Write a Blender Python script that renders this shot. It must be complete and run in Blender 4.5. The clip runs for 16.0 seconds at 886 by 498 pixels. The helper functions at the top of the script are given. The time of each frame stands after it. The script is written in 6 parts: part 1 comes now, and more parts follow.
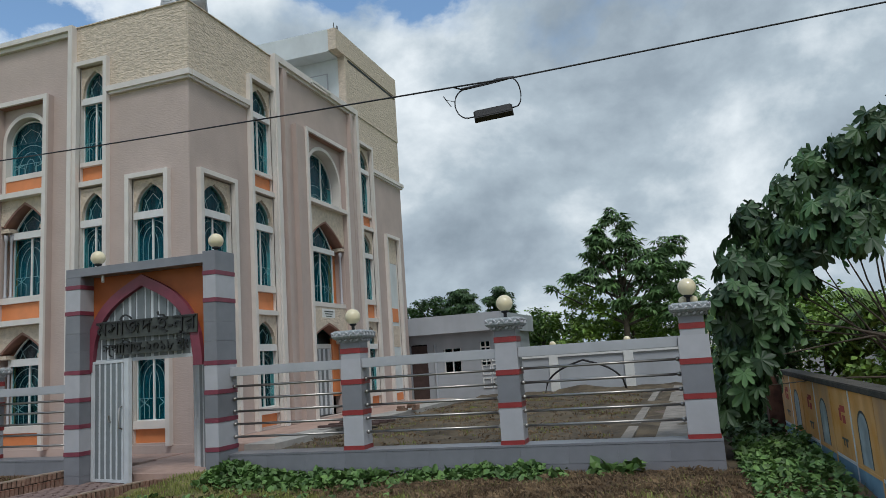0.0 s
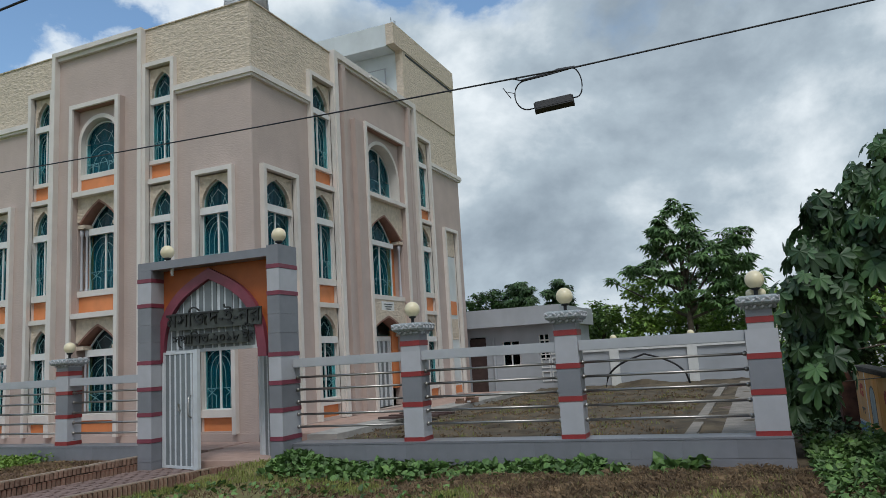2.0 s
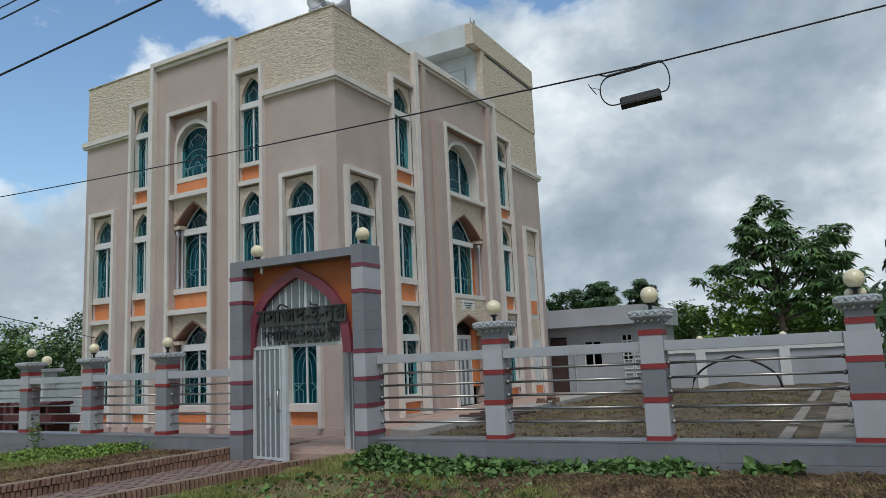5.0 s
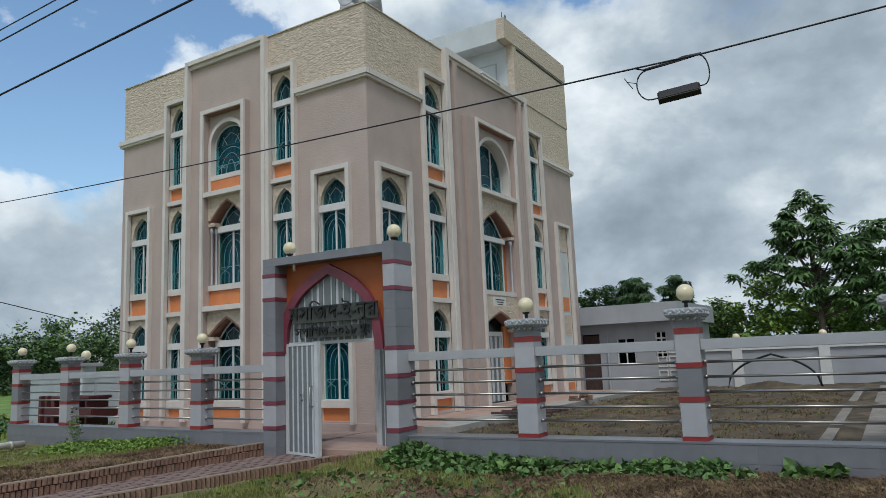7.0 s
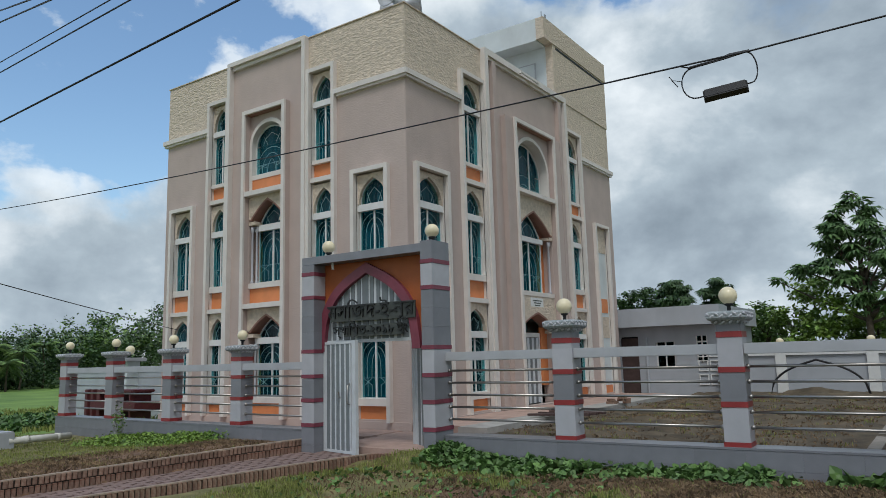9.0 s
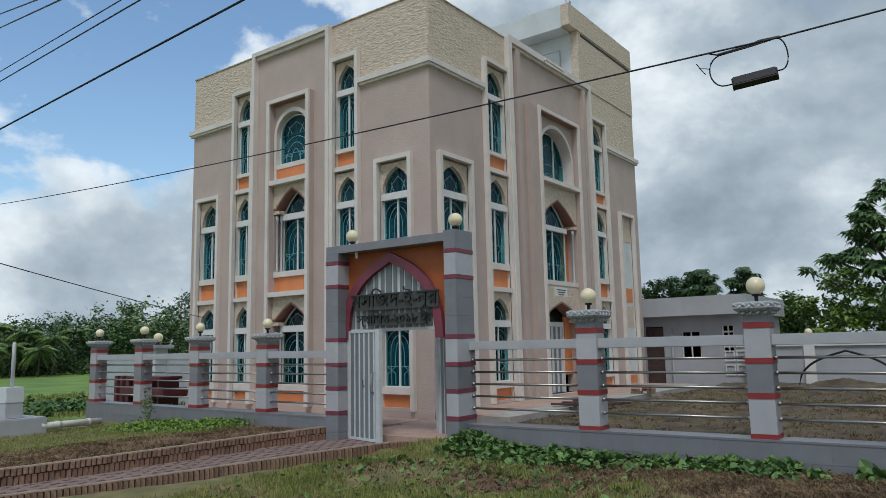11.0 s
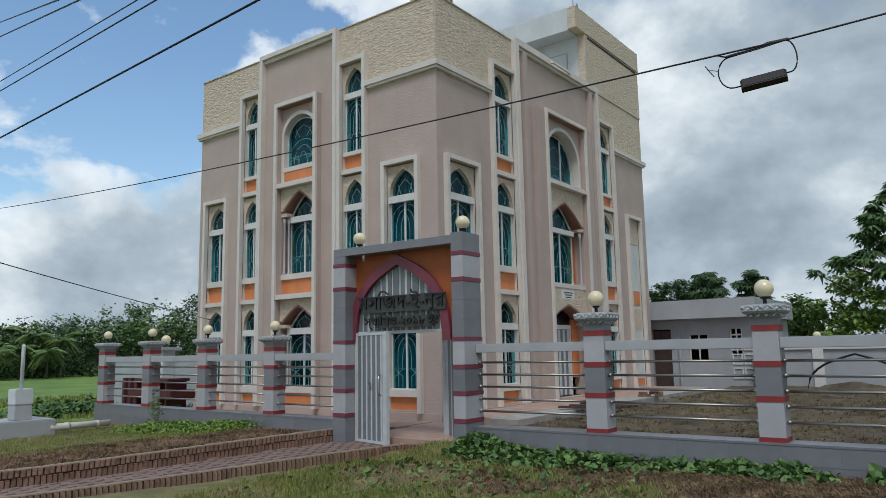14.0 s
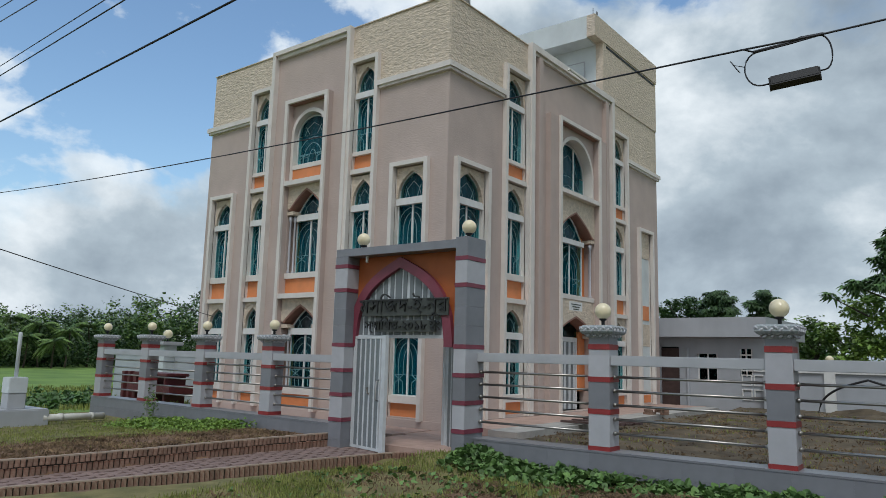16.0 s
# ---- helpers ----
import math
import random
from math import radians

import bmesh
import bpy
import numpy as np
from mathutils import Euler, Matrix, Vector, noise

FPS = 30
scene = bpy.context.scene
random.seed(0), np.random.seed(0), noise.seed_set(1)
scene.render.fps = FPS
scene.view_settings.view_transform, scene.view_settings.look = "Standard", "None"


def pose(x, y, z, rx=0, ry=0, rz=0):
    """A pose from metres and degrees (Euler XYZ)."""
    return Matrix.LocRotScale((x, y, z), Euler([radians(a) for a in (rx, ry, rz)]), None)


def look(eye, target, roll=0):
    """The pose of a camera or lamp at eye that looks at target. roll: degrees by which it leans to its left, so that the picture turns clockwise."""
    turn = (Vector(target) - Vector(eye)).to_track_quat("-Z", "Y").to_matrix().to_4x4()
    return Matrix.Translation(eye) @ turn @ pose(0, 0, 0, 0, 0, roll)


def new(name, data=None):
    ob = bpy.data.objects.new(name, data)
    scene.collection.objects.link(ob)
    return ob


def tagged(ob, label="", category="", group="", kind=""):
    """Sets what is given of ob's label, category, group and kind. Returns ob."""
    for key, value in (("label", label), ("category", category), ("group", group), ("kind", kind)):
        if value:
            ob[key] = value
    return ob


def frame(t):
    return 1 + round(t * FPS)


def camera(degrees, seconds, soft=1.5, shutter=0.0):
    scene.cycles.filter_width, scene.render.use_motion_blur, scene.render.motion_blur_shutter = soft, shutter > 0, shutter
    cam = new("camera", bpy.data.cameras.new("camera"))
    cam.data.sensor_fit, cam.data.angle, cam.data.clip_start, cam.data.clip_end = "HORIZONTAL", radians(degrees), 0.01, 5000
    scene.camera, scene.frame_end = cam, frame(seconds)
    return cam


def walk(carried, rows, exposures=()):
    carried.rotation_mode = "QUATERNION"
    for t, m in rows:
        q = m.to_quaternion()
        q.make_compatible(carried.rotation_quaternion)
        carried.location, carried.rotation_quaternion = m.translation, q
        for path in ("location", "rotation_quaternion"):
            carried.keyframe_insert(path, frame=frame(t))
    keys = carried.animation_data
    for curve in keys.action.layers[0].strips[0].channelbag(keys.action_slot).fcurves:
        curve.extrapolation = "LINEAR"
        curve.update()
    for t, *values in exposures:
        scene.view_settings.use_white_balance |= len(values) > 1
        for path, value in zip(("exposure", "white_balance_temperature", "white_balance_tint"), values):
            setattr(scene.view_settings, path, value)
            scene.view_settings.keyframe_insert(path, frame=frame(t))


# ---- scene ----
cam = camera(63.2, 16.0, soft=0.7)
PATH = [
    (0, (-0.352, -0.815, 1.701), (-0.97, 1.063, 2.003), -3.9),
    (0.5, (-0.356, -0.832, 1.702), (-1.019, 1.031, 2.003), -4.0),
    (1, (-0.353, -0.853, 1.689), (-1.05, 0.997, 1.992), -3.9),
    (1.5, (-0.357, -0.828, 1.698), (-1.08, 1.012, 2.0), -4.1),
    (2, (-0.371, -0.821, 1.701), (-1.14, 1.002, 1.994), -3.5),
    (2.5, (-0.362, -0.878, 1.676), (-1.185, 0.921, 1.972), -3.0),
    (3, (-0.378, -0.842, 1.699), (-1.22, 0.947, 2.001), -2.9),
    (3.5, (-0.389, -0.845, 1.7), (-1.256, 0.932, 1.998), -2.9),
    (4, (-0.4, -0.854, 1.699), (-1.301, 0.906, 1.997), -3.0),
    (4.5, (-0.385, -0.9, 1.674), (-1.322, 0.841, 1.975), -2.8),
    (7, (-0.427, -0.842, 1.706), (-1.466, 0.841, 2.002), -2.4),
    (7.5, (-0.439, -0.842, 1.709), (-1.509, 0.823, 1.996), -1.9),
    (8, (-0.445, -0.83, 1.71), (-1.542, 0.818, 1.994), -1.9),
    (8.5, (-0.452, -0.842, 1.714), (-1.557, 0.799, 2.007), -1.8),
    (9, (-0.451, -0.846, 1.702), (-1.575, 0.781, 2.002), -1.5),
    (11.5, (-0.459, -0.829, 1.719), (-1.645, 0.759, 1.985), -1.1),
    (12, (-0.461, -0.855, 1.705), (-1.645, 0.735, 1.973), -0.8),
    (12.5, (-0.461, -0.844, 1.715), (-1.633, 0.755, 1.984), -0.5),
    (13, (-0.464, -0.851, 1.707), (-1.646, 0.738, 1.981), -0.7),
    (13.5, (-0.462, -0.85, 1.71), (-1.65, 0.735, 1.987), -1.0),
    (14, (-0.461, -0.846, 1.712), (-1.655, 0.734, 1.99), -1.1),
    (14.5, (-0.458, -0.851, 1.71), (-1.654, 0.729, 1.982), -1.0),
    (15, (-0.459, -0.836, 1.712), (-1.664, 0.737, 1.982), -1.0),
    (15.5, (-0.465, -0.837, 1.717), (-1.663, 0.741, 1.992), -1.1),
    (15.9, (-0.465, -0.837, 1.716), (-1.664, 0.741, 1.990), -1.1),
    (16, (-0.605, -0.487, 1.715), (-1.821, 1.073, 2.012), 1.5),
]
walk(cam, [(t, look(eye, target, roll)) for t, eye, target, roll in PATH])


# ---------------------------------------------------------------- light
world = bpy.data.worlds.new("sky")
scene.world = world
world.use_nodes = True
SUN_ELEV, SUN_AZ = radians(58), radians(150)      # azimuth clockwise from +y


def build_world():
    nt = world.node_tree
    nt.nodes.clear()
    N, L = nt.nodes.new, nt.links.new
    sky = N("ShaderNodeTexSky")
    sky.sky_type, sky.sun_disc = "NISHITA", False
    sky.sun_elevation, sky.sun_rotation = SUN_ELEV, SUN_AZ
    sky.air_density, sky.dust_density = 1.2, 1.0
    co = N("ShaderNodeTexCoord")
    sep = N("ShaderNodeSeparateXYZ")
    L(co.outputs["Generated"], sep.inputs[0])
    # flatten the clouds towards the horizon
    mp = N("ShaderNodeMapping")
    mp.inputs["Scale"].default_value = (1.0, 1.0, 1.35)
    mp.inputs["Location"].default_value = CLOUD_SHIFT
    L(co.outputs["Generated"], mp.inputs[0])

    def noise_node(scale, detail, rough, dist=0.0):
        n = N("ShaderNodeTexNoise")
        n.inputs["Scale"].default_value = scale
        n.inputs["Detail"].default_value = detail
        n.inputs["Roughness"].default_value = rough
        n.inputs["Distortion"].default_value = dist
        L(mp.outputs[0], n.inputs["Vector"])
        return n

    def math_node(op, a, b):
        m = N("ShaderNodeMath")
        m.operation = op
        for i, v in enumerate((a, b)):
            if isinstance(v, (int, float)):
                m.inputs[i].default_value = v
            else:
                L(v, m.inputs[i])
        return m.outputs[0]

    def ramp(fac, stops):
        r = N("ShaderNodeValToRGB")
        r.color_ramp.elements[0].position, r.color_ramp.elements[0].color = stops[0][0], (*stops[0][1], 1)
        r.color_ramp.elements[1].position, r.color_ramp.elements[1].color = stops[-1][0], (*stops[-1][1], 1)
        for p, c in stops[1:-1]:
            e = r.color_ramp.elements.new(p)
            e.color = (*c, 1)
        L(fac, r.inputs[0])
        return r.outputs[0]

    cover = noise_node(2.6, 9, 0.55, 0.12)
    shade = noise_node(3.4, 8, 0.56, 0.1)
    # the sky opens towards the west (-x) and high up
    west = math_node("MULTIPLY_ADD", sep.outputs[0], -0.62)
    west.node.inputs[2].default_value = -0.30
    high = math_node("MULTIPLY_ADD", sep.outputs[2], 0.55)
    high.node.inputs[2].default_value = -0.10
    lift = math_node("MINIMUM", math_node("MULTIPLY", sep.outputs[2], 2.6), 1.0)
    opening = math_node("MULTIPLY", math_node("MAXIMUM", math_node("ADD", west, high), 0.0), lift)
    low = math_node("MULTIPLY", math_node("MAXIMUM", math_node("SUBTRACT", 0.24, sep.outputs[2]), 0.0), 1.3)
    fac = math_node("ADD", math_node("SUBTRACT", cover.outputs[0], math_node("MULTIPLY", opening, 0.66)), low)
    mask = ramp(fac, [(0.335, (0, 0, 0)), (0.368, (0.72, 0.72, 0.72)), (0.42, (1, 1, 1))])
    # thick cores turn grey, thin edges stay white
    core = math_node("SUBTRACT", math_node("ADD", shade.outputs[0], 0.06), math_node("MULTIPLY", opening, -0.85))
    core = math_node("ADD", core, math_node("MULTIPLY", math_node("MAXIMUM", west, 0.0), 0.30))
    tone = ramp(core, [(0.40, (0.235, 0.298, 0.36)), (0.50, (0.325, 0.40, 0.472)), (0.59, (0.44, 0.53, 0.605)), (0.74, (0.86, 0.93, 0.98))])
    blue = N("ShaderNodeMixRGB")
    blue.blend_type = "MULTIPLY"
    blue.inputs[0].default_value = 1.0
    blue.inputs[2].default_value = (SKY_BLUE * 0.82, SKY_BLUE * 0.95, SKY_BLUE * 1.02, 1)
    L(sky.outputs[0], blue.inputs[1])
    mix = N("ShaderNodeMixRGB")
    L(mask, mix.inputs[0])
    L(blue.outputs[0], mix.inputs[1])
    L(tone, mix.inputs[2])
    bg = N("ShaderNodeBackground")
    bg.inputs[1].default_value = SKY_STRENGTH
    L(mix.outputs[0], bg.inputs[0])
    out = N("ShaderNodeOutputWorld")
    L(bg.outputs[0], out.inputs[0])


SKY_BLUE, SKY_STRENGTH, CLOUD_SHIFT = 0.155, 0.5, (3.1, 1.7, 0.4)
build_world()

sun = new("sun", bpy.data.lights.new("sun", "SUN"))
sun.data.energy, sun.data.angle, sun.data.color = 0.78, radians(18), (0.99, 0.985, 0.98)
sun_way = Vector((math.sin(SUN_AZ) * math.cos(SUN_ELEV), math.cos(SUN_AZ) * math.cos(SUN_ELEV), math.sin(SUN_ELEV)))
sun.matrix_world = look(sun_way * 50, (0, 0, 0))
scene.view_settings.exposure = 1.0


# ---------------------------------------------------------------- materials
def material(name, base, rough=0.6, metal=0.0, var=0.12, scale=6.0, bump=0.0, bump_scale=60.0, second=None, stain=0.0,
             stain_scale=1.3, random_amt=0.0, stretch=(1, 1, 1), coat=0.0):
    """Painted or natural surface: two scales of colour variation, fine relief, optional stains and per-piece tint."""
    m = bpy.data.materials.new(name)
    m.use_nodes = True
    nt = m.node_tree
    N, L = nt.nodes.new, nt.links.new
    b = nt.nodes["Principled BSDF"]
    co = N("ShaderNodeTexCoord")
    mp = N("ShaderNodeMapping")
    mp.inputs["Scale"].default_value = stretch
    L(co.outputs["Object"], mp.inputs[0])
    n1 = N("ShaderNodeTexNoise")
    n1.inputs["Scale"].default_value, n1.inputs["Detail"].default_value = scale, 6
    L(mp.outputs[0], n1.inputs["Vector"])
    lo = [max(0.0, c * (1 - var)) for c in base]
    hi = list(second) if second else [min(1.0, c * (1 + var)) for c in base]
    mix = N("ShaderNodeMixRGB")
    mix.inputs[1].default_value, mix.inputs[2].default_value = (*lo, 1), (*hi, 1)
    r = N("ShaderNodeMapRange")
    r.inputs[1].default_value, r.inputs[2].default_value = 0.3, 0.7
    L(n1.outputs[0], r.inputs[0])
    L(r.outputs[0], mix.inputs[0])
    colour = mix.outputs[0]
    if stain:
        n2 = N("ShaderNodeTexNoise")
        n2.inputs["Scale"].default_value, n2.inputs["Detail"].default_value = stain_scale, 8
        mp2 = N("ShaderNodeMapping")
        mp2.inputs["Scale"].default_value = (1, 1, 0.28)
        L(co.outputs["Object"], mp2.inputs[0])
        L(mp2.outputs[0], n2.inputs["Vector"])
        r2 = N("ShaderNodeMapRange")
        r2.inputs[1].default_value, r2.inputs[2].default_value, r2.inputs[4].default_value = 0.48, 0.75, stain
        L(n2.outputs[0], r2.inputs[0])
        mx = N("ShaderNodeMixRGB")
        mx.inputs[2].default_value = (base[0] * 0.42, base[1] * 0.40, base[2] * 0.38, 1)
        L(r2.outputs[0], mx.inputs[0])
        L(colour, mx.inputs[1])
        colour = mx.outputs[0]
    if random_amt:
        info = N("ShaderNodeObjectInfo")
        geo = N("ShaderNodeNewGeometry")
        add = N("ShaderNodeMath")
        add.operation = "ADD"
        L(info.outputs["Random"], add.inputs[0])
        L(geo.outputs["Random Per Island"], add.inputs[1])
        fr = N("ShaderNodeMath")
        fr.operation = "FRACT"
        L(add.outputs[0], fr.inputs[0])
        rr = N("ShaderNodeMapRange")
        rr.inputs[3].default_value, rr.inputs[4].default_value = 1 - random_amt, 1 + random_amt
        L(fr.outputs[0], rr.inputs[0])
        hsv = N("ShaderNodeHueSaturation")
        L(rr.outputs[0], hsv.inputs["Value"])
        L(colour, hsv.inputs["Color"])
        colour = hsv.outputs[0]
    L(colour, b.inputs["Base Color"])
    b.inputs["Roughness"].default_value, b.inputs["Metallic"].default_value = rough, metal
    b.inputs["Coat Weight"].default_value = coat
    if bump:
        n3 = N("ShaderNodeTexNoise")
        n3.inputs["Scale"].default_value, n3.inputs["Detail"].default_value = bump_scale, 5
        L(mp.outputs[0], n3.inputs["Vector"])
        bp = N("ShaderNodeBump")
        bp.inputs["Strength"].default_value, bp.inputs["Distance"].default_value = min(1, bump), 0.01
        L(n3.outputs[0], bp.inputs["Height"])
        L(bp.outputs[0], b.inputs["Normal"])
    return m


def ripple_stone():
    """Cream textured plaster laid in short wavy courses, like rippled sand."""
    m = material("rippled_stone", (0.60, 0.505, 0.40), 0.85, var=0.14, scale=9)
    nt = m.node_tree
    N, L = nt.nodes.new, nt.links.new
    co = N("ShaderNodeTexCoord")
    mp = N("ShaderNodeMapping")
    mp.inputs["Scale"].default_value = (1.0, 1.0, 2.3)
    L(co.outputs["Object"], mp.inputs[0])
    v = N("ShaderNodeTexNoise")
    v.inputs["Scale"].default_value, v.inputs["Detail"].default_value, v.inputs["Distortion"].default_value = 7.0, 2, 0.6
    L(mp.outputs[0], v.inputs["Vector"])
    bp = N("ShaderNodeBump")
    bp.inputs["Strength"].default_value, bp.inputs["Distance"].default_value = 1.0, 0.036
    L(v.outputs[0], bp.inputs["Height"])
    L(bp.outputs[0], nt.nodes["Principled BSDF"].inputs["Normal"])
    return m


def ribbed_wall():
    """Taupe wall paint over fine combed plaster."""
    m = material("taupe_wall", (0.495, 0.398, 0.355), 0.8, var=0.06, scale=1.6, stain=0.16, stain_scale=0.9)
    nt = m.node_tree
    N, L = nt.nodes.new, nt.links.new
    co = N("ShaderNodeTexCoord")
    mp = N("ShaderNodeMapping")
    mp.inputs["Scale"].default_value = (1, 1, 5)
    L(co.outputs["Object"], mp.inputs[0])
    v = N("ShaderNodeTexNoise")
    v.inputs["Scale"].default_value, v.inputs["Detail"].default_value = 9, 4
    L(mp.outputs[0], v.inputs["Vector"])
    bp = N("ShaderNodeBump")
    bp.inputs["Strength"].default_value, bp.inputs["Distance"].default_value = 0.5, 0.012
    L(v.outputs[0], bp.inputs["Height"])
    L(bp.outputs[0], nt.nodes["Principled BSDF"].inputs["Normal"])
    return m


def glass(name, colour, rough=0.03):
    m = bpy.data.materials.new(name)
    m.use_nodes = True
    b = m.node_tree.nodes["Principled BSDF"]
    b.inputs["Base Color"].default_value = (*colour, 1)
    b.inputs["Transmission Weight"].default_value = 1.0
    b.inputs["Roughness"].default_value, b.inputs["IOR"].default_value = rough, 1.22
    return m


def leaf_material(name, lo, hi, rough=0.62):
    m = material(name, lo, rough, var=0.0, scale=1.5, second=hi, random_amt=0.45)
    b = m.node_tree.nodes["Principled BSDF"]
    b.inputs["Subsurface Weight"].default_value = 0.0
    return m


TAUPE = ribbed_wall()
STONE = ripple_stone()
WHITE = material("white_trim_paint", (0.70, 0.65, 0.60), 0.6, var=0.05, scale=3, bump=0.12, stain=0.18, stain_scale=1.6)
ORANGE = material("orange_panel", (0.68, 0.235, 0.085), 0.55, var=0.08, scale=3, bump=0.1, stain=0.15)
# orange darkened to hold the shade under the gate canopy
ORANGE_SHADED = material("shaded_orange_paint", (0.40, 0.105, 0.025), 0.6, var=0.12, scale=3, bump=0.1, stain=0.3)
FRAME = material("window_frame_paint", (0.70, 0.70, 0.68), 0.4, var=0.05)
GRILLE = material("grille_paint", (0.17, 0.36, 0.38), 0.45, var=0.08)
TEAL = glass("teal_glass", (0.16, 0.62, 0.70))
CURTAIN = material("teal_curtain", (0.004, 0.078, 0.105), 0.8, var=0.3, scale=2.5, stretch=(6, 6, 0.5))
# near-black sheet for uncurtained windows, in place of the room's darkness
UNLIT_SHEET = material("unlit_window_sheet", (0.006, 0.022, 0.03), 0.85, var=0.3, scale=2.5, stretch=(6, 6, 0.5))
DARK = material("unlit_room_dark", (0.02, 0.02, 0.022), 0.9)
SOFFIT = material("brown_soffit", (0.30, 0.16, 0.12), 0.7, var=0.1)
ROOFW = material("white_roof_paint", (0.62, 0.66, 0.66), 0.7, var=0.06, scale=2, stain=0.25)
GREY_D = material("dark_grey_tile", (0.20, 0.205, 0.225), 0.38, var=0.08, scale=4, bump=0.06, random_amt=0.05, stain=0.12)
GREY_L = material("light_grey_tile", (0.43, 0.43, 0.455), 0.38, var=0.06, scale=4, bump=0.06, random_amt=0.05, stain=0.12)
GREY_B = material("grey_beam_paint", (0.42, 0.43, 0.45), 0.6, var=0.06, scale=3, stain=0.2)
RED = material("red_tile_band", (0.27, 0.032, 0.032), 0.4, var=0.12, scale=6)
MAROON = material("maroon_band", (0.205, 0.042, 0.066), 0.45, var=0.12, scale=6, stain=0.15)
STEEL = material("stainless_steel", (0.38, 0.36, 0.335), 0.38, metal=1.0, var=0.06, stain=0.2)
CAPSTONE = material("carved_cap", (0.50, 0.53, 0.53), 0.8, var=0.25, scale=25, second=(0.20, 0.23, 0.24), bump=0.5, bump_scale=40)
GLOBE = material("milky_globe", (0.80, 0.70, 0.47), 0.3, var=0.07, scale=5, coat=0.4, stain=0.12, stain_scale=5)
BLACK = material("black_plastic", (0.010, 0.010, 0.011), 0.65, var=0.2)
SIGN = material("sign_plate", (0.055, 0.062, 0.055), 0.55, var=0.25, scale=8)
LETTER = material("sign_letter", (0.012, 0.012, 0.012), 0.4, var=0.1)
GATE_W = material("gate_white_paint", (0.60, 0.63, 0.65), 0.4, var=0.06, stain=0.15)
GATE_G = material("gate_grey_paint", (0.17, 0.19, 0.20), 0.4, var=0.08, stain=0.15)
GATE_M = material("gate_mid_grey_paint", (0.19, 0.215, 0.225), 0.4, var=0.08, stain=0.2)
BRICK = material("red_brick", (0.25, 0.115, 0.08), 0.9, var=0.25, scale=14, second=(0.31, 0.22, 0.16), bump=0.7, bump_scale=45, random_amt=0.22, stain=0.35, stain_scale=4)
PAVER = material("brick_paver", (0.225, 0.155, 0.135), 0.8, var=0.2, scale=9, bump=0.5, bump_scale=50, random_amt=0.12, stain=0.4, stain_scale=2)
JOINT = material("dark_joint", (0.055, 0.043, 0.034), 0.98, var=0.3, scale=10, bump=0.5)
BED = material("path_bed", (0.15, 0.105, 0.085), 0.95, var=0.25, scale=8, bump=0.5)
MORTAR = material("sandy_mortar", (0.30, 0.235, 0.18), 0.95, var=0.2, scale=12, bump=0.6)
PINKPAVE = material("pink_paving", (0.42, 0.29, 0.24), 0.7, var=0.12, scale=4, bump=0.3, stain=0.3)
CONCRETE = material("concrete", (0.36, 0.345, 0.32), 0.9, var=0.15, scale=4, bump=0.5, stain=0.35)
OLD_OR_SHADED_CONC = material("old_or_shaded_concrete", (0.25, 0.225, 0.195), 0.95, var=0.2, scale=4, bump=0.6, stain=0.5)
SHED = material("shed_grey_paint", (0.40, 0.42, 0.45), 0.8, var=0.06, scale=1.5, stain=0.2)
DOORBROWN = material("brown_door", (0.075, 0.045, 0.04), 0.6, var=0.2)
YELLOW = material("ochre_wall_paint", (0.80, 0.36, 0.06), 0.8, var=0.15, scale=2.5, second=(0.78, 0.47, 0.20), bump=0.3, stain=0.6, stain_scale=1.6)
YELLOW2 = material("faded_peach_paint", (0.72, 0.46, 0.27), 0.8, var=0.2, scale=2.5, second=(0.80, 0.42, 0.12), bump=0.3, stain=0.6, stain_scale=1.6)
PALEBLUE = material("pale_blue_paint", (0.20, 0.34, 0.42), 0.8, var=0.2, scale=3, stain=0.3)
FADEDBLUE = material("faded_blue_paint", (0.36, 0.42, 0.42), 0.85, var=0.25, scale=4, stain=0.5)
WALLRED = material("faded_red_paint", (0.42, 0.07, 0.05), 0.8, var=0.2)
BARE = material("dark_brown_brick", (0.10, 0.045, 0.03), 0.95, var=0.35, scale=9, bump=0.7, stain=0.5, stain_scale=3)
MOSSY = material("mossy_concrete", (0.06, 0.052, 0.04), 0.95, var=0.35, scale=5, bump=0.6)
BARK = material("bark", (0.075, 0.058, 0.042), 0.95, var=0.3, scale=10, bump=0.8, bump_scale=25)
LEAF_NEAR = leaf_material("big_leaf", (0.016, 0.045, 0.016), (0.06, 0.125, 0.036), 0.55)
LEAF_TREE = leaf_material("tree_leaf", (0.026, 0.06, 0.02), (0.065, 0.125, 0.038))
LEAF_MID = leaf_material("mid_green_leaf", (0.04, 0.095, 0.028), (0.10, 0.19, 0.05))
LEAF_LIGHT = leaf_material("light_leaf", (0.06, 0.12, 0.025), (0.15, 0.24, 0.055))
LEAF_FRESH = leaf_material("fresh_leaf", (0.085, 0.17, 0.022), (0.20, 0.30, 0.05))
LEAF_CREEP = leaf_material("creeper_leaf", (0.05, 0.11, 0.028), (0.125, 0.22, 0.055))
GRASS = leaf_material("grass_blade", (0.15, 0.18, 0.038), (0.26, 0.275, 0.075), 0.7)
DRYGRASS = leaf_material("dry_grass", (0.085, 0.054, 0.03), (0.27, 0.185, 0.105), 0.9)
LAWN = material("lawn_ground", (0.14, 0.14, 0.045), 0.95, var=0.3, scale=3, second=(0.22, 0.185, 0.075), bump=1.0, bump_scale=22, stain=0.4)
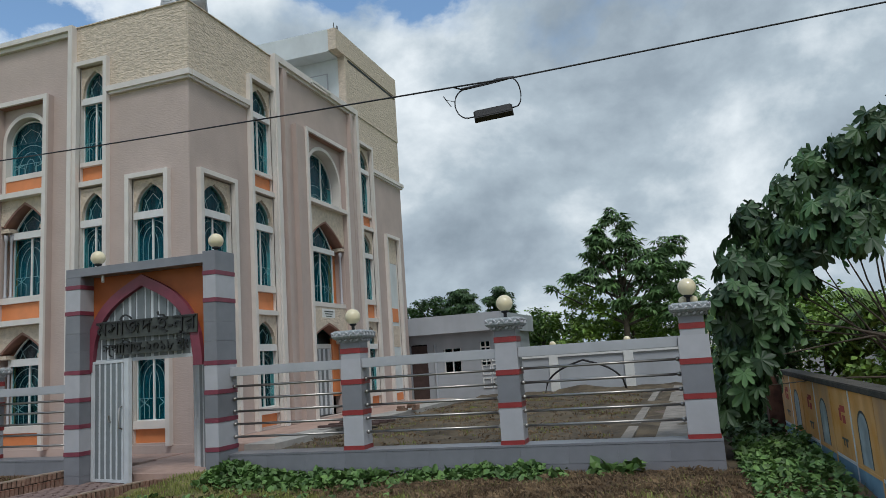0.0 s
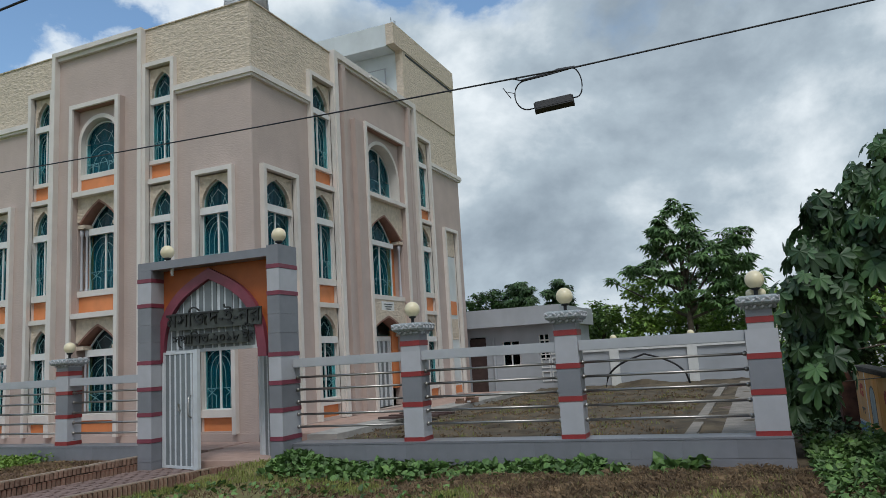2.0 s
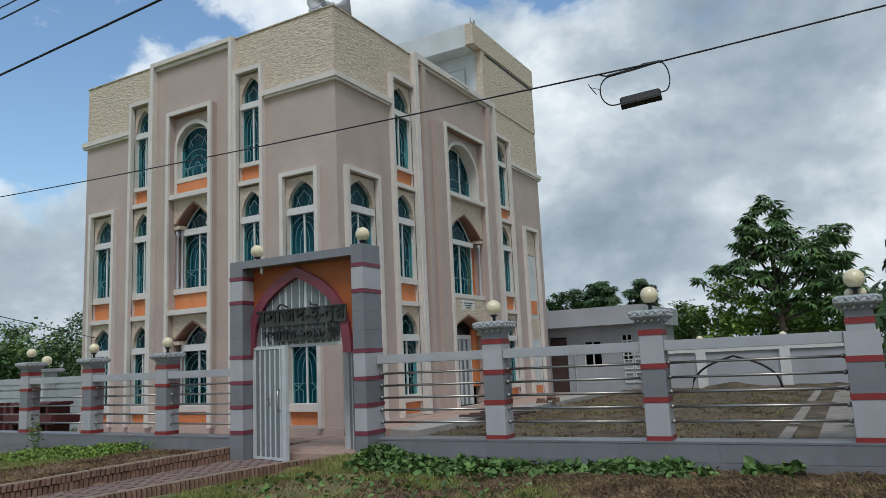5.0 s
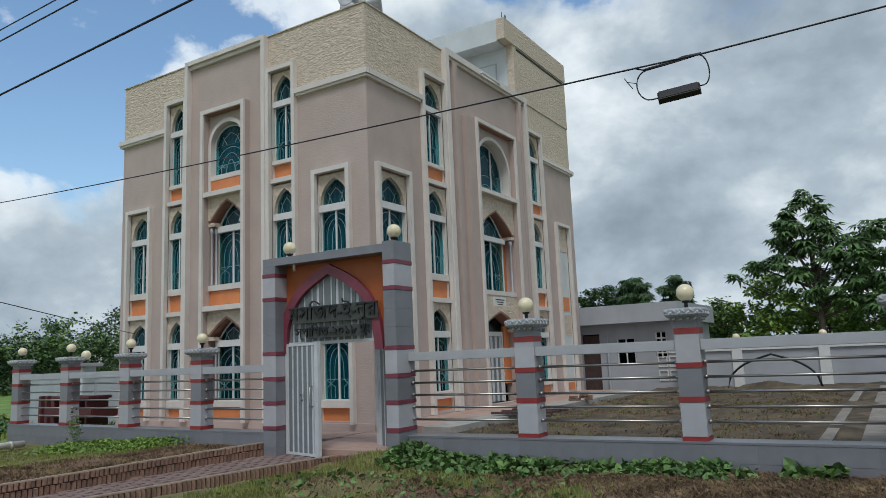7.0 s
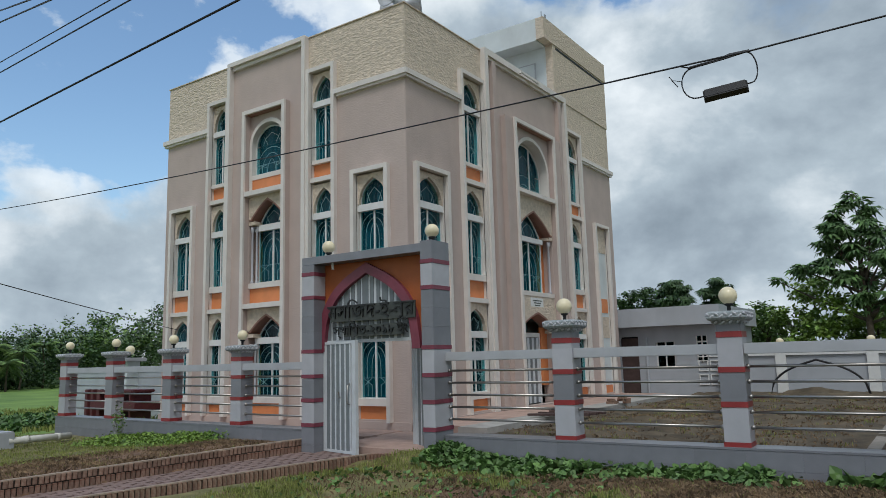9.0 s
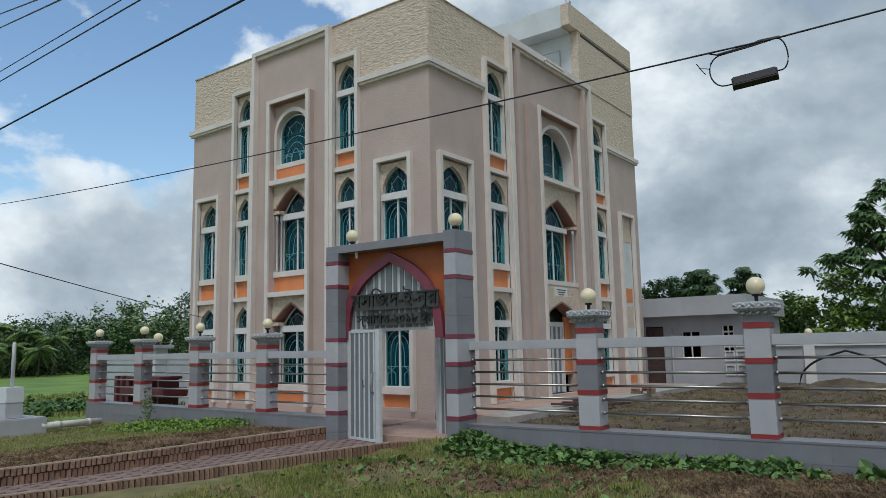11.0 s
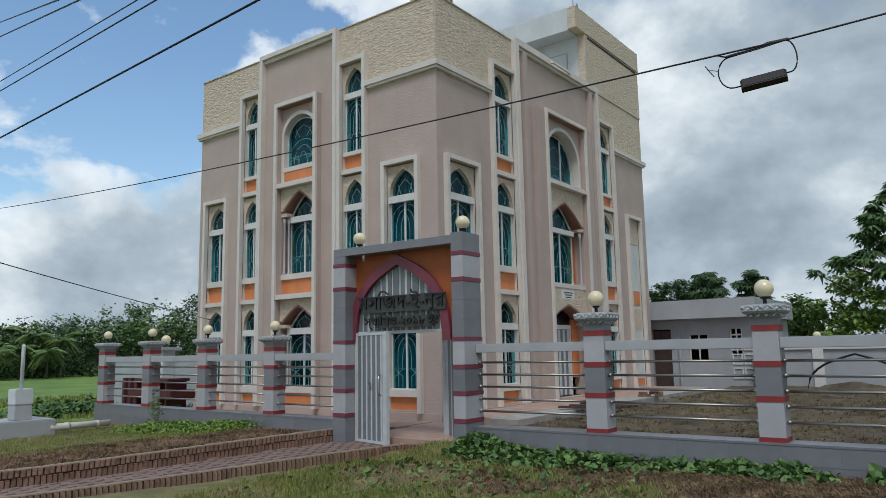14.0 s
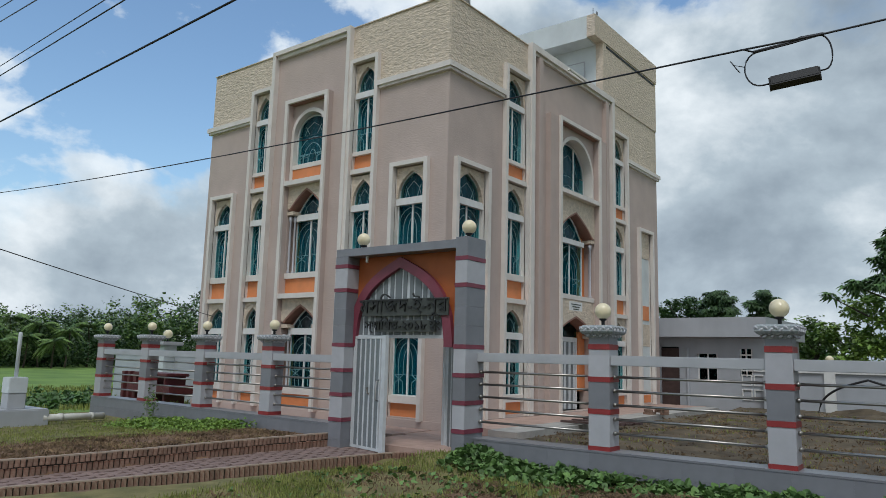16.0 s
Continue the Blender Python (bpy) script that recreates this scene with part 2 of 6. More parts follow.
SOIL = material("brown_soil", (0.15, 0.08, 0.045), 0.98, var=0.35, scale=3, second=(0.225, 0.135, 0.08), bump=1.0, bump_scale=18, stain=0.3)
COURT = material("court_soil", (0.070, 0.052, 0.032), 0.98, var=0.4, scale=2.2, second=(0.145, 0.112, 0.07), bump=1.0, bump_scale=14, stain=0.35)
FIELD = material("rice_field", (0.11, 0.21, 0.035), 0.95, var=0.25, scale=0.35, second=(0.17, 0.27, 0.05), bump=1.0, bump_scale=9)
CARRED = material("maroon_metal", (0.10, 0.02, 0.022), 0.5, var=0.2)
CABLE = material("cable_rubber", (0.012, 0.013, 0.018), 0.6, var=0.2)
PVC = material("pvc_pipe", (0.62, 0.60, 0.54), 0.5, var=0.08, stain=0.3)


# ---------------------------------------------------------------- builders
def mesh_object(name, bm, mat, smooth=False):
    me = bpy.data.meshes.new(name)
    bmesh.ops.recalc_face_normals(bm, faces=bm.faces)
    bm.to_mesh(me)
    bm.free()
    for m in (mat if isinstance(mat, (list, tuple)) else [mat]):
        me.materials.append(m)
    if smooth:
        for p in me.polygons:
            p.use_smooth = True
    return new(name, me)


def thing(name, at, label, category, group="", kind="", turn=0.0):
    """An Empty at the base of a thing."""
    e = new(name)
    e.empty_display_size = 0.1
    e.matrix_basis = pose(*at, 0, 0, turn)
    return tagged(e, label, category, group, kind)


def world_of(ob):
    m = ob.matrix_basis.copy()
    while ob.parent:
        ob = ob.parent
        m = ob.matrix_basis @ m
    return m


def part(name, bm, mat, parent, label="", smooth=False, at=None):
    """Links a bmesh, drawn in its thing's own space (or in the world, moved by at), as one mesh under its parent."""
    if at is not None:
        bm.transform(world_of(parent).inverted() @ at)
    ob = mesh_object(name, bm, mat, smooth)
    ob.parent = parent
    return tagged(ob, label)


def box(bm, x0, x1, y0, y1, z0, z1, mi=0):
    v = [bm.verts.new(c) for c in ((x0, y0, z0), (x1, y0, z0), (x1, y1, z0), (x0, y1, z0), (x0, y0, z1), (x1, y0, z1), (x1, y1, z1), (x0, y1, z1))]
    for f in ((0, 3, 2, 1), (4, 5, 6, 7), (0, 1, 5, 4), (1, 2, 6, 5), (2, 3, 7, 6), (3, 0, 4, 7)):
        bm.faces.new([v[i] for i in f]).material_index = mi
    return v


def boxes(*rows):
    bm = bmesh.new()
    for r in rows:
        box(bm, *r)
    return bm


def soft_box(x0, x1, y0, y1, z0, z1, r=0.01):
    bm = boxes((x0, x1, y0, y1, z0, z1))
    bmesh.ops.bevel(bm, geom=bm.edges[:], offset=r, segments=2, affect="EDGES")
    return bm


def lathe(bm, profile, n=20, at=(0, 0, 0)):
    """Rings of (radius, height) turned round z."""
    rings = []
    for r, z in profile:
        rings.append([bm.verts.new((at[0] + r * math.cos(2 * math.pi * i / n), at[1] + r * math.sin(2 * math.pi * i / n), at[2] + z)) for i in range(n)])
    for a, b in zip(rings, rings[1:]):
        for i in range(n):
            bm.faces.new((a[i], a[(i + 1) % n], b[(i + 1) % n], b[i]))
    bm.faces.new(rings[0][::-1])
    bm.faces.new(rings[-1])


def tube(bm, pts, radii, n=8):
    """A tube along points, with a radius (or one for each point)."""
    pts = [Vector(p) for p in pts]
    if not isinstance(radii, (list, tuple)):
        radii = [radii] * len(pts)
    rings = []
    for i, p in enumerate(pts):
        d = (pts[min(i + 1, len(pts) - 1)] - pts[max(i - 1, 0)]).normalized()
        a = d.cross(Vector((0, 0, 1)) if abs(d.z) < 0.95 else Vector((1, 0, 0))).normalized()
        b = d.cross(a)
        rings.append([bm.verts.new(p + radii[i] * (a * math.cos(2 * math.pi * k / n) + b * math.sin(2 * math.pi * k / n))) for k in range(n)])
    for r0, r1 in zip(rings, rings[1:]):
        for k in range(n):
            bm.faces.new((r0[k], r0[(k + 1) % n], r1[(k + 1) % n], r1[k]))
    bm.faces.new(rings[0][::-1])
    bm.faces.new(rings[-1])


def strip(bm, pts, width, y0, y1):
    """A flat bar of that width along points (x, z), between the depths y0 and y1."""
    pts = [Vector((p[0], p[1])) for p in pts]
    prev = None
    for i, p in enumerate(pts):
        d0 = (p - pts[i - 1]).normalized() if i else (pts[1] - p).normalized()
        d1 = (pts[i + 1] - p).normalized() if i < len(pts) - 1 else d0
        d = (d0 + d1).normalized() if (d0 + d1).length > 1e-6 else d0
        s = Vector((-d.y, d.x)) * width / 2 / max(0.6, d.dot(d0))
        cur = [bm.verts.new((q.x, y, q.y)) for q in (p + s, p - s) for y in (y0, y1)]
        if prev:
            for a, b in ((0, 1), (1, 3), (3, 2), (2, 0)):
                bm.faces.new((prev[a], prev[b], cur[b], cur[a]))
        else:
            bm.faces.new((cur[0], cur[1], cur[3], cur[2]))
        prev = cur
    bm.faces.new((prev[0], prev[2], prev[3], prev[1]))


def arch_curve(a, h, kind, n=14):
    """Points (u, v) of an arch over a span of 2a and rise h, from the left springing to the right one."""
    left = []
    for i in range(n + 1):
        s = i / n
        if kind == "pointed":
            R = (h * h + a * a) / (2 * a)
            u = -a + a * s
            v = math.sqrt(max(0.0, R * R - (u - (R - a)) ** 2))
        elif kind == "round":
            u = -a * math.cos(s * math.pi / 2)
            v = h * math.sin(s * math.pi / 2)
        elif kind == "ogee":
            u = -a + a * s
            v = h * (0.80 * math.sqrt(max(0.0, 1 - (1 - s) ** 2.8)) + 0.20 * s ** 2)
        else:
            u = -a + a * s
            v = h * (s + 0.10 * math.sin(math.pi * s))
        left.append((u, v))
    return left + [(-u, v) for u, v in left[-2::-1]]


def arch_plate(bm, u0, u1, c, curve, vs, vtop, y0, y1):
    """A plate from u0 to u1 and up to vtop, with an arched opening of that curve round u = c, springing at vs."""
    pts = [(c + u, vs + v) for u, v in curve]
    cols = ([(u0, vs)] if pts[0][0] - u0 > 0.004 else []) + pts + ([(u1, vs)] if u1 - pts[-1][0] > 0.004 else [])
    front = [(bm.verts.new((u, y0, v)), bm.verts.new((u, y0, vtop))) for u, v in cols]
    back = [(bm.verts.new((u, y1, v)), bm.verts.new((u, y1, vtop))) for u, v in cols]
    for i in range(len(cols) - 1):
        for (a, b), flip in (((front[i], front[i + 1]), False), ((back[i], back[i + 1]), True)):
            bm.faces.new((a[0], b[0], b[1], a[1]) if not flip else (a[0], a[1], b[1], b[0]))
        bm.faces.new((front[i][0], back[i][0], back[i + 1][0], front[i + 1][0]))
        bm.faces.new((front[i][1], front[i + 1][1], back[i + 1][1], back[i][1]))
    for i in (0, -1):
        bm.faces.new((front[i][0], front[i][1], back[i][1], back[i][0]))


def arch_pane(bm, c, curve, vs, y):
    pts = [bm.verts.new((c + u, y, vs + v)) for u, v in curve]
    mid = bm.verts.new((c, y, vs))
    for a, b in zip(pts, pts[1:]):
        if (a.co - b.co).length > 1e-5 and abs((a.co - mid.co).cross(b.co - mid.co).length) > 1e-7:
            bm.faces.new((mid, a, b))


def window_unit(parent, at, c, half, v0, vbar, vs, rise, kind, y, curtain_or_dark=True, mullions=1, thin=False):
    """A window in its facade's own space (u, depth, v): frame with transom, panes, grille, and a curtain or a dark
    sheet for the unlit room. Depth grows inwards.
    """
    f = 0.022
    bm = bmesh.new()
    box(bm, c - half, c - half + f, y, y + 0.06, v0, vbar)
    box(bm, c + half - f, c + half, y, y + 0.06, v0, vbar)
    box(bm, c - half + f, c + half - f, y, y + 0.06, v0, v0 + f)
    if not thin:
        box(bm, c - half - 0.03, c + half + 0.03, y - 0.07, y + 0.06, vbar, vs)
    for i in range(mullions):
        u = c - half + 2 * half * (i + 1) / (mullions + 1)
        box(bm, u - 0.022, u + 0.022, y + 0.002, y + 0.05, v0 + f, vbar if not thin else vs + rise * 0.9)
    curve = arch_curve(half, rise, kind)
    strip(bm, [(c + u * 0.97, vs + v * 0.97) for u, v in curve], 0.026, y + 0.003, y + 0.055)
    win = part("window", bm, FRAME, parent, "white framed window with teal glass", at=at)
    bm = bmesh.new()
    box(bm, c - half + f, c + half - f, y + 0.034, y + 0.040, v0 + f, vbar)
    pane = part("pane", bm, TEAL, win, at=at)
    pane.visible_shadow = False
    bm = bmesh.new()
    arch_pane(bm, c, arch_curve(half * 0.97, rise * 0.97, kind), vs, y + 0.036)
    pane = part("arch_pane", bm, TEAL, win, at=at)
    pane.visible_shadow = False
    # ornamental grille just behind the glass line
    bm = bmesh.new()
    g0, g1, t = y + 0.014, y + 0.024, 0.011
    H = vbar - v0
    for sgn in (-1, 1):
        for k in (0.30, 0.62, 0.92):
            r = half * k
            top = vbar - 0.06 - (0.92 - k) * half * 0.9
            arc = [(c + sgn * r, v0 + H * 0.34)] + [(c + sgn * r * math.cos(q * math.pi / 20), top - half * 0.9 + half * 0.9 * math.sin(q * math.pi / 20)) for q in range(0, 11, 2)]
            strip(bm, arc, t, g0, g1)
        strip(bm, [(c + sgn * half * 0.90, v0 + H * 0.34), (c + sgn * half * 0.3, v0 + H * 0.22), (c + sgn * half * 0.3, v0 + 0.05)], t, g0, g1)
        strip(bm, [(c + sgn * half * 0.30, v0 + H * 0.34), (c + sgn * half * 0.85, v0 + H * 0.20), (c + sgn * half * 0.85, v0 + 0.05)], t, g0, g1)
        strip(bm, [(c + sgn * half * 0.58, v0 + 0.05), (c + sgn * half * 0.58, v0 + H * 0.34)], t, g0, g1)
        strip(bm, [(c + sgn * half * 0.55, vs), (c + sgn * half * 0.4, vs + rise * 0.35), (c, vs + rise * 0.62)], t, g0, g1)
        strip(bm, [(c + sgn * half * 0.25, vs), (c + sgn * half * 0.5, vs + rise * 0.45)], t, g0, g1)
    strip(bm, [(c - half, v0 + H * 0.34), (c + half, v0 + H * 0.34)], t, g0, g1)
    part("grille", bm, GRILLE, win, "pale ornamental metal grille", at=at)
    bm = bmesh.new()
    n = 24
    row = []
    for i in range(n + 1):
        u = c - half * 1.02 + 2.04 * half * i / n
        d = y + 0.16 + 0.03 * math.sin(i * 1.9 + c * 3)
        row.append((bm.verts.new((u, d, v0)), bm.verts.new((u, d, vs + rise))))
    for a, b in zip(row, row[1:]):
        bm.faces.new((a[0], b[0], b[1], a[1]))
    # without a curtain, an added dark sheet imitates the unlit room
    part("curtain_or_dark", bm, CURTAIN if curtain_or_dark else UNLIT_SHEET, win, "teal curtain behind the glass" if curtain_or_dark else "dark sheet standing in for the unlit room", smooth=True, at=at)
    return win


# ---------------------------------------------------------------- the three-storey building
BX0, BX1, BY0, BY1 = -20.95, -11.05, 13.0, 26.5
ROOF, TRIM, PARAPET = 8.75, 8.92, 10.80
mosque = thing("mosque_building", ((BX0 + BX1) / 2, (BY0 + BY1) / 2, 0), "three-storey taupe and cream mosque with teal arched windows", "building")
FRONT = Matrix.Translation(((BX0 + BX1) / 2, BY0, 0))                                   # u along +x, depth +y
SIDE = Matrix.Translation((BX1, (BY0 + BY1) / 2, 0)) @ Matrix.Rotation(radians(90), 4, "Z")   # u along +y, depth -x


def wall_with_slots(name, mat, label, at_m, u0, u1, v0, v1, slots, y0=0.0, y1=0.3):
    """A wall between v0 and v1 with upright openings (ua, ub, va, vb), in panels from opening to opening."""
    def panel(a, b, c, d):
        part(name, boxes((a, b, y0, y1, c, d)), mat, mosque, label, at=at_m)

    at = u0
    for ua, ub, va, vb in sorted(slots):
        va, vb = max(va, v0), min(vb, v1)
        if vb <= va:
            continue
        panel(at, ua, v0, v1)
        if va > v0:
            panel(ua, ub, v0, va)
        if vb < v1:
            panel(ua, ub, vb, v1)
        at = ub
    panel(at, u1, v0, v1)


LEVELS = [dict(o=(0.26, 0.58), v0=0.76, bar=2.24, vs=2.42, rise=0.64, top=3.22),
          dict(o=(3.33, 3.82), v0=4.00, bar=5.52, vs=5.70, rise=0.70, top=6.50),
          dict(o=(6.67, 7.06), v0=7.17, bar=8.70, vs=8.87, rise=0.72, top=9.68)]


def window_column(at, ua, ub, storeys, blind=False):
    """A white-framed upright strip of stacked arched windows, with orange panels between the storeys."""
    fw = 0.115
    top = LEVELS[storeys - 1]["top"] + 0.02
    ia, ib = ua + fw, ub - fw
    bm = bmesh.new()
    strip(bm, [(ua + fw / 2, 0.2), (ua + fw / 2, top + fw / 2), (ub - fw / 2, top + fw / 2), (ub - fw / 2, 0.2)], fw, -0.13, 0.02)
    column = part("window_surround", bm, WHITE, mosque, "off-white raised window surround", at=at)
    for a, b in ((ia, ia + 0.012), (ib - 0.012, ib)):
        part("jamb", boxes((a, b, 0.021, 0.34, 0.26, top - 0.01)), WHITE, column, at=at)
    c, half = (ia + ib) / 2, (ib - ia) / 2 - 0.012
    if blind:
        part("blind_panel", boxes((ia + 0.012, ib - 0.012, 0.06, 0.2, 0.26, 5.55)), ROOFW, column, "pale plain blind panel", at=at)
        part("stone_inset", boxes((ia + 0.012, ib - 0.012, 0.045, 0.2, 5.56, top)), STONE, column, at=at)
        part("stone_inset", boxes((ia + 0.05, ib - 0.05, 0.045, 0.058, 2.3, 3.1)), STONE, column, at=at)
        part("orange_panel", boxes((ia + 0.1, ib - 0.1, 0.04, 0.058, 3.25, 3.78)), ORANGE, column, at=at)
        part("orange_panel", boxes((ia + 0.05, ib - 0.05, 0.04, 0.058, 0.27, 0.55)), ORANGE, column, at=at)
        return
    for k in range(storeys):
        lv = LEVELS[k]
        bm = boxes((c - half, c + half, 0.10, 0.30, lv["o"][0], lv["o"][1]))
        part("orange_panel", bm, ORANGE, column, "orange painted panel below a window", at=at)
        part("sill", boxes((c - half, c + half, 0.0, 0.30, lv["o"][1] + 0.002, lv["v0"])), WHITE, column, at=at)
        if k:
            part("ledge", boxes((c - half, c + half, -0.06, 0.30, lv["o"][0] - 0.13, lv["o"][0] - 0.002)), WHITE, column, at=at)
        bm = bmesh.new()
        arch_plate(bm, c - half, c + half, c, arch_curve(half * 0.92, lv["rise"], "ogee"), lv["vs"] - 0.02, lv["top"] - 0.01, 0.04, 0.30)
        part("arch_head", bm, STONE, column, "cream textured pointed arch head", at=at)
        window_unit(column, at, c, half * 0.97, lv["v0"], lv["bar"], lv["vs"], lv["rise"], "ogee", 0.11, curtain_or_dark=(k > 0 or storeys < 3))


def middle_bay(at_bay, at, bay, cw, sidewall):
    """The raised middle bay: tall white frame and a stack of large arched openings with slender columns."""
    p = -0.22
    bm = bmesh.new()
    bf = 0.19 if sidewall else 0.13
    strip(bm, [(-bay + bf / 2, 0.2), (-bay + bf / 2, PARAPET - 0.02), (bay - bf / 2, PARAPET - 0.02), (bay - bf / 2, 0.2)], bf, -0.17, 0.02)
    bay_frame = part("bay_frame", bm, WHITE, mosque, "off-white raised frame round the middle bay", at=at_bay)
    part("cornice", boxes((-bay + bf + 0.002, bay - bf - 0.002, -0.09, 0.02, PARAPET - 0.2, PARAPET - 0.09)), WHITE, bay_frame, at=at_bay)
    if sidewall:
        for s in (-1, 1):
            part("pilaster_strip", boxes((min(s * (bay - 0.45), s * (bay - 0.66)), max(s * (bay - 0.45), s * (bay - 0.66)), -0.15, 0.02, 0.2, PARAPET - 0.21)), TAUPE, bay_frame, at=at_bay)
    fw = 0.12
    top = 9.12
    bm = bmesh.new()
    strip(bm, [(-cw + fw / 2, 0.2), (-cw + fw / 2, top - fw / 2), (cw - fw / 2, top - fw / 2), (cw - fw / 2, 0.2)], fw, p - 0.012, p + 0.05)
    surround = part("window_surround", bm, WHITE, mosque, "off-white surround of the large middle windows", at=at)
    pil = 0.50
    for s in (-1, 1):
        part("pilaster", boxes((min(s * cw, s * (cw - fw + 0.01)), max(s * cw, s * (cw - fw + 0.01)), p + 0.051, 0.55, 0.2, top - 0.004)), TAUPE, surround, "taupe plastered pilaster", at=at)
        if sidewall:
            part("pilaster", boxes((min(s * (cw + 0.002), s * (cw + pil)), max(s * (cw + 0.002), s * (cw + pil)), p + 0.06, 0.02, 0.2, top - 0.05)), TAUPE, surround, "taupe plastered pilaster", at=at)
    part("lintel", boxes((-cw + fw, cw - fw, p + 0.051, 0.55, top - 0.12, top - 0.004)), TAUPE, surround, at=at)
    ih = cw - fw - 0.002
    part("soffit", boxes((-ih, ih, p + 0.06, 0.5, top - 0.132, top - 0.122)), SOFFIT, surround, "brown painted soffit", at=at)
    # upper storey: round arch
    if sidewall:
        sill, vs2, r2 = 6.90, 7.66, ih * 0.90
    else:
        sill, vs2, r2 = 7.15, 8.06, ih * 0.92
    bm = bmesh.new()
    arch_plate(bm, -ih, ih, 0, arch_curve(r2, (8.76 - vs2), "round", 18), vs2, top - 0.134, 0.02, 0.45)
    foot = sill if sidewall else 6.66
    box(bm, -ih, -r2, 0.02, 0.45, foot, vs2)
    box(bm, r2, ih, 0.02, 0.45, foot, vs2)
    bmesh.ops.remove_doubles(bm, verts=bm.verts[:], dist=0.001)
    part("arch_wall", bm, TAUPE, surround, at=at)
    bm = bmesh.new()
    pts = [(-r2, foot)] + [(u, vs2 + v) for u, v in arch_curve(r2, 8.74 - vs2, "round", 18)] + [(r2, foot)]
    strip(bm, pts, 0.11, -0.03, 0.45)
    part("arch_moulding", bm, WHITE, surround, "white round-arched moulding", at=at)
    window_unit(surround, at, 0, r2 - 0.06, sill + 0.04, vs2 - 0.03, vs2, 8.62 - vs2, "round", 0.27 if sidewall else 0.12, mullions=2 if sidewall else 0, thin=True)
    bm = boxes((-ih, ih, p + 0.01, 0.5, sill - 0.13, sill)) if sidewall else boxes((-r2, r2, -0.02, 0.5, sill - 0.13, sill))
    if not sidewall:
        part("orange_panel", boxes((-r2, r2, 0.0, 0.5, 6.66, sill - 0.131)), ORANGE, surround, "orange painted panel below a window", at=at)
        part("ledge", boxes((-ih, ih, p + 0.01, 0.5, 6.52, 6.658)), WHITE, surround, "off-white projecting ledge", at=at)
    part("ledge", bm, WHITE, surround, "off-white projecting ledge", at=at)
    ceil1 = sill - 0.132 if sidewall else 6.518
    # two lower storeys: angular arch, columns beside the window
    for k, (vt, vs, apex, v0, bar, o) in enumerate(((3.235, 2.42, 3.08, 0.76, 2.24, (0.26, 0.6)), (ceil1, 5.68 if not sidewall else 5.5, 6.42 if not sidewall else 6.36, 3.98 if not sidewall else 3.72, 5.5 if not sidewall else 5.34, (3.38, 3.82)))):
        door = sidewall and k == 0
        bm = bmesh.new()
        wing = ih - 0.02
        arch_plate(bm, -ih, ih, 0, arch_curve(wing * 0.92, apex - vs - 0.18, "angular", 8), vs + 0.18, vt, -0.02, 0.46)
        part("arch_head", bm, STONE, surround, "cream textured angular arch head", at=at)
        bm = bmesh.new()
        strip(bm, [(u, vs + 0.15 + v) for u, v in arch_curve(wing * 0.93, apex - vs - 0.18, "angular", 8)], 0.06, -0.01, 0.45)
        part("arch_moulding", bm, SOFFIT, surround, "brown painted arch soffit", at=at)
        wh = wing * (0.66 if sidewall else 0.80)
        bm = boxes((-ih, -wh - 0.01, 0.36, 0.5, v0, vs + 0.2))
        part("orange_jamb", boxes((wh + 0.01, ih, 0.36, 0.5, v0, vs + 0.2)), ORANGE, surround, "orange painted jamb beside the window", at=at)
        part("orange_jamb", bm, ORANGE, surround, "orange painted jamb beside the window", at=at)
        if not door:
            window_unit(surround, at, 0, wh, v0, bar, vs, apex - vs - 0.1, "angular", 0.22, curtain_or_dark=k > 0, mullions=1)
        else:
            bm = bmesh.new()
            box(bm, -wh, wh, 0.40, 0.46, 2.30, 2.44)
            for u in (-wh + 0.03, wh - 0.03):
                box(bm, u - 0.03, u + 0.03, 0.40, 0.46, 0.2, 2.30)
            d = part("entrance_door", bm, FRAME, surround, "grey and white striped metal entrance door", at=at)
            for i in range(10):
                u = -wh + 0.07 + i * (2 * wh - 0.14) / 10
                part("slat", boxes((u, u + (2 * wh - 0.14) / 10 - 0.012, 0.42, 0.45, 0.22, 2.29)), GATE_W if i % 2 else GATE_G, d, at=at)
            pane = part("arch_pane", boxes((-wh, wh, 0.43, 0.436, 2.45, 2.9)), TEAL, d, at=at)
            pane.visible_shadow = False
        for s in (-1, 1):
            for j in (-1, 1):
                bm = bmesh.new()
                lathe(bm, [(0.05, 0), (0.05, 0.08), (0.032, 0.1), (0.032, vs - v0 - 0.2), (0.055, vs - v0 - 0.15), (0.055, vs - v0 - 0.02)], 12, (s * (ih - 0.14) + j * 0.05, 0.10 + 0.04 * j, v0 - 0.02 if k else (0.6 if not door else 0.24)))
                part("colonnette", bm, GREY_L, surround, "slender pale turned colonnette", smooth=True, at=at)
            bm = boxes((s * (ih - 0.14) - 0.13, s * (ih - 0.14) + 0.13, -0.02, 0.30, vs + 0.0, vs + 0.10))
            part("capital", bm, STONE, surround, at=at)
        if not door:
            if k == 0 or not sidewall:
                part("orange_panel", boxes((-ih, ih, 0.06, 0.5, o[0], o[1])), ORANGE, surround, "orange painted panel below a window", at=at)
            part("sill", boxes((-ih, ih, 0.0, 0.5, o[1] + 0.002 if (k == 0 or not sidewall) else v0 - 0.14, v0)), WHITE, surround, at=at)
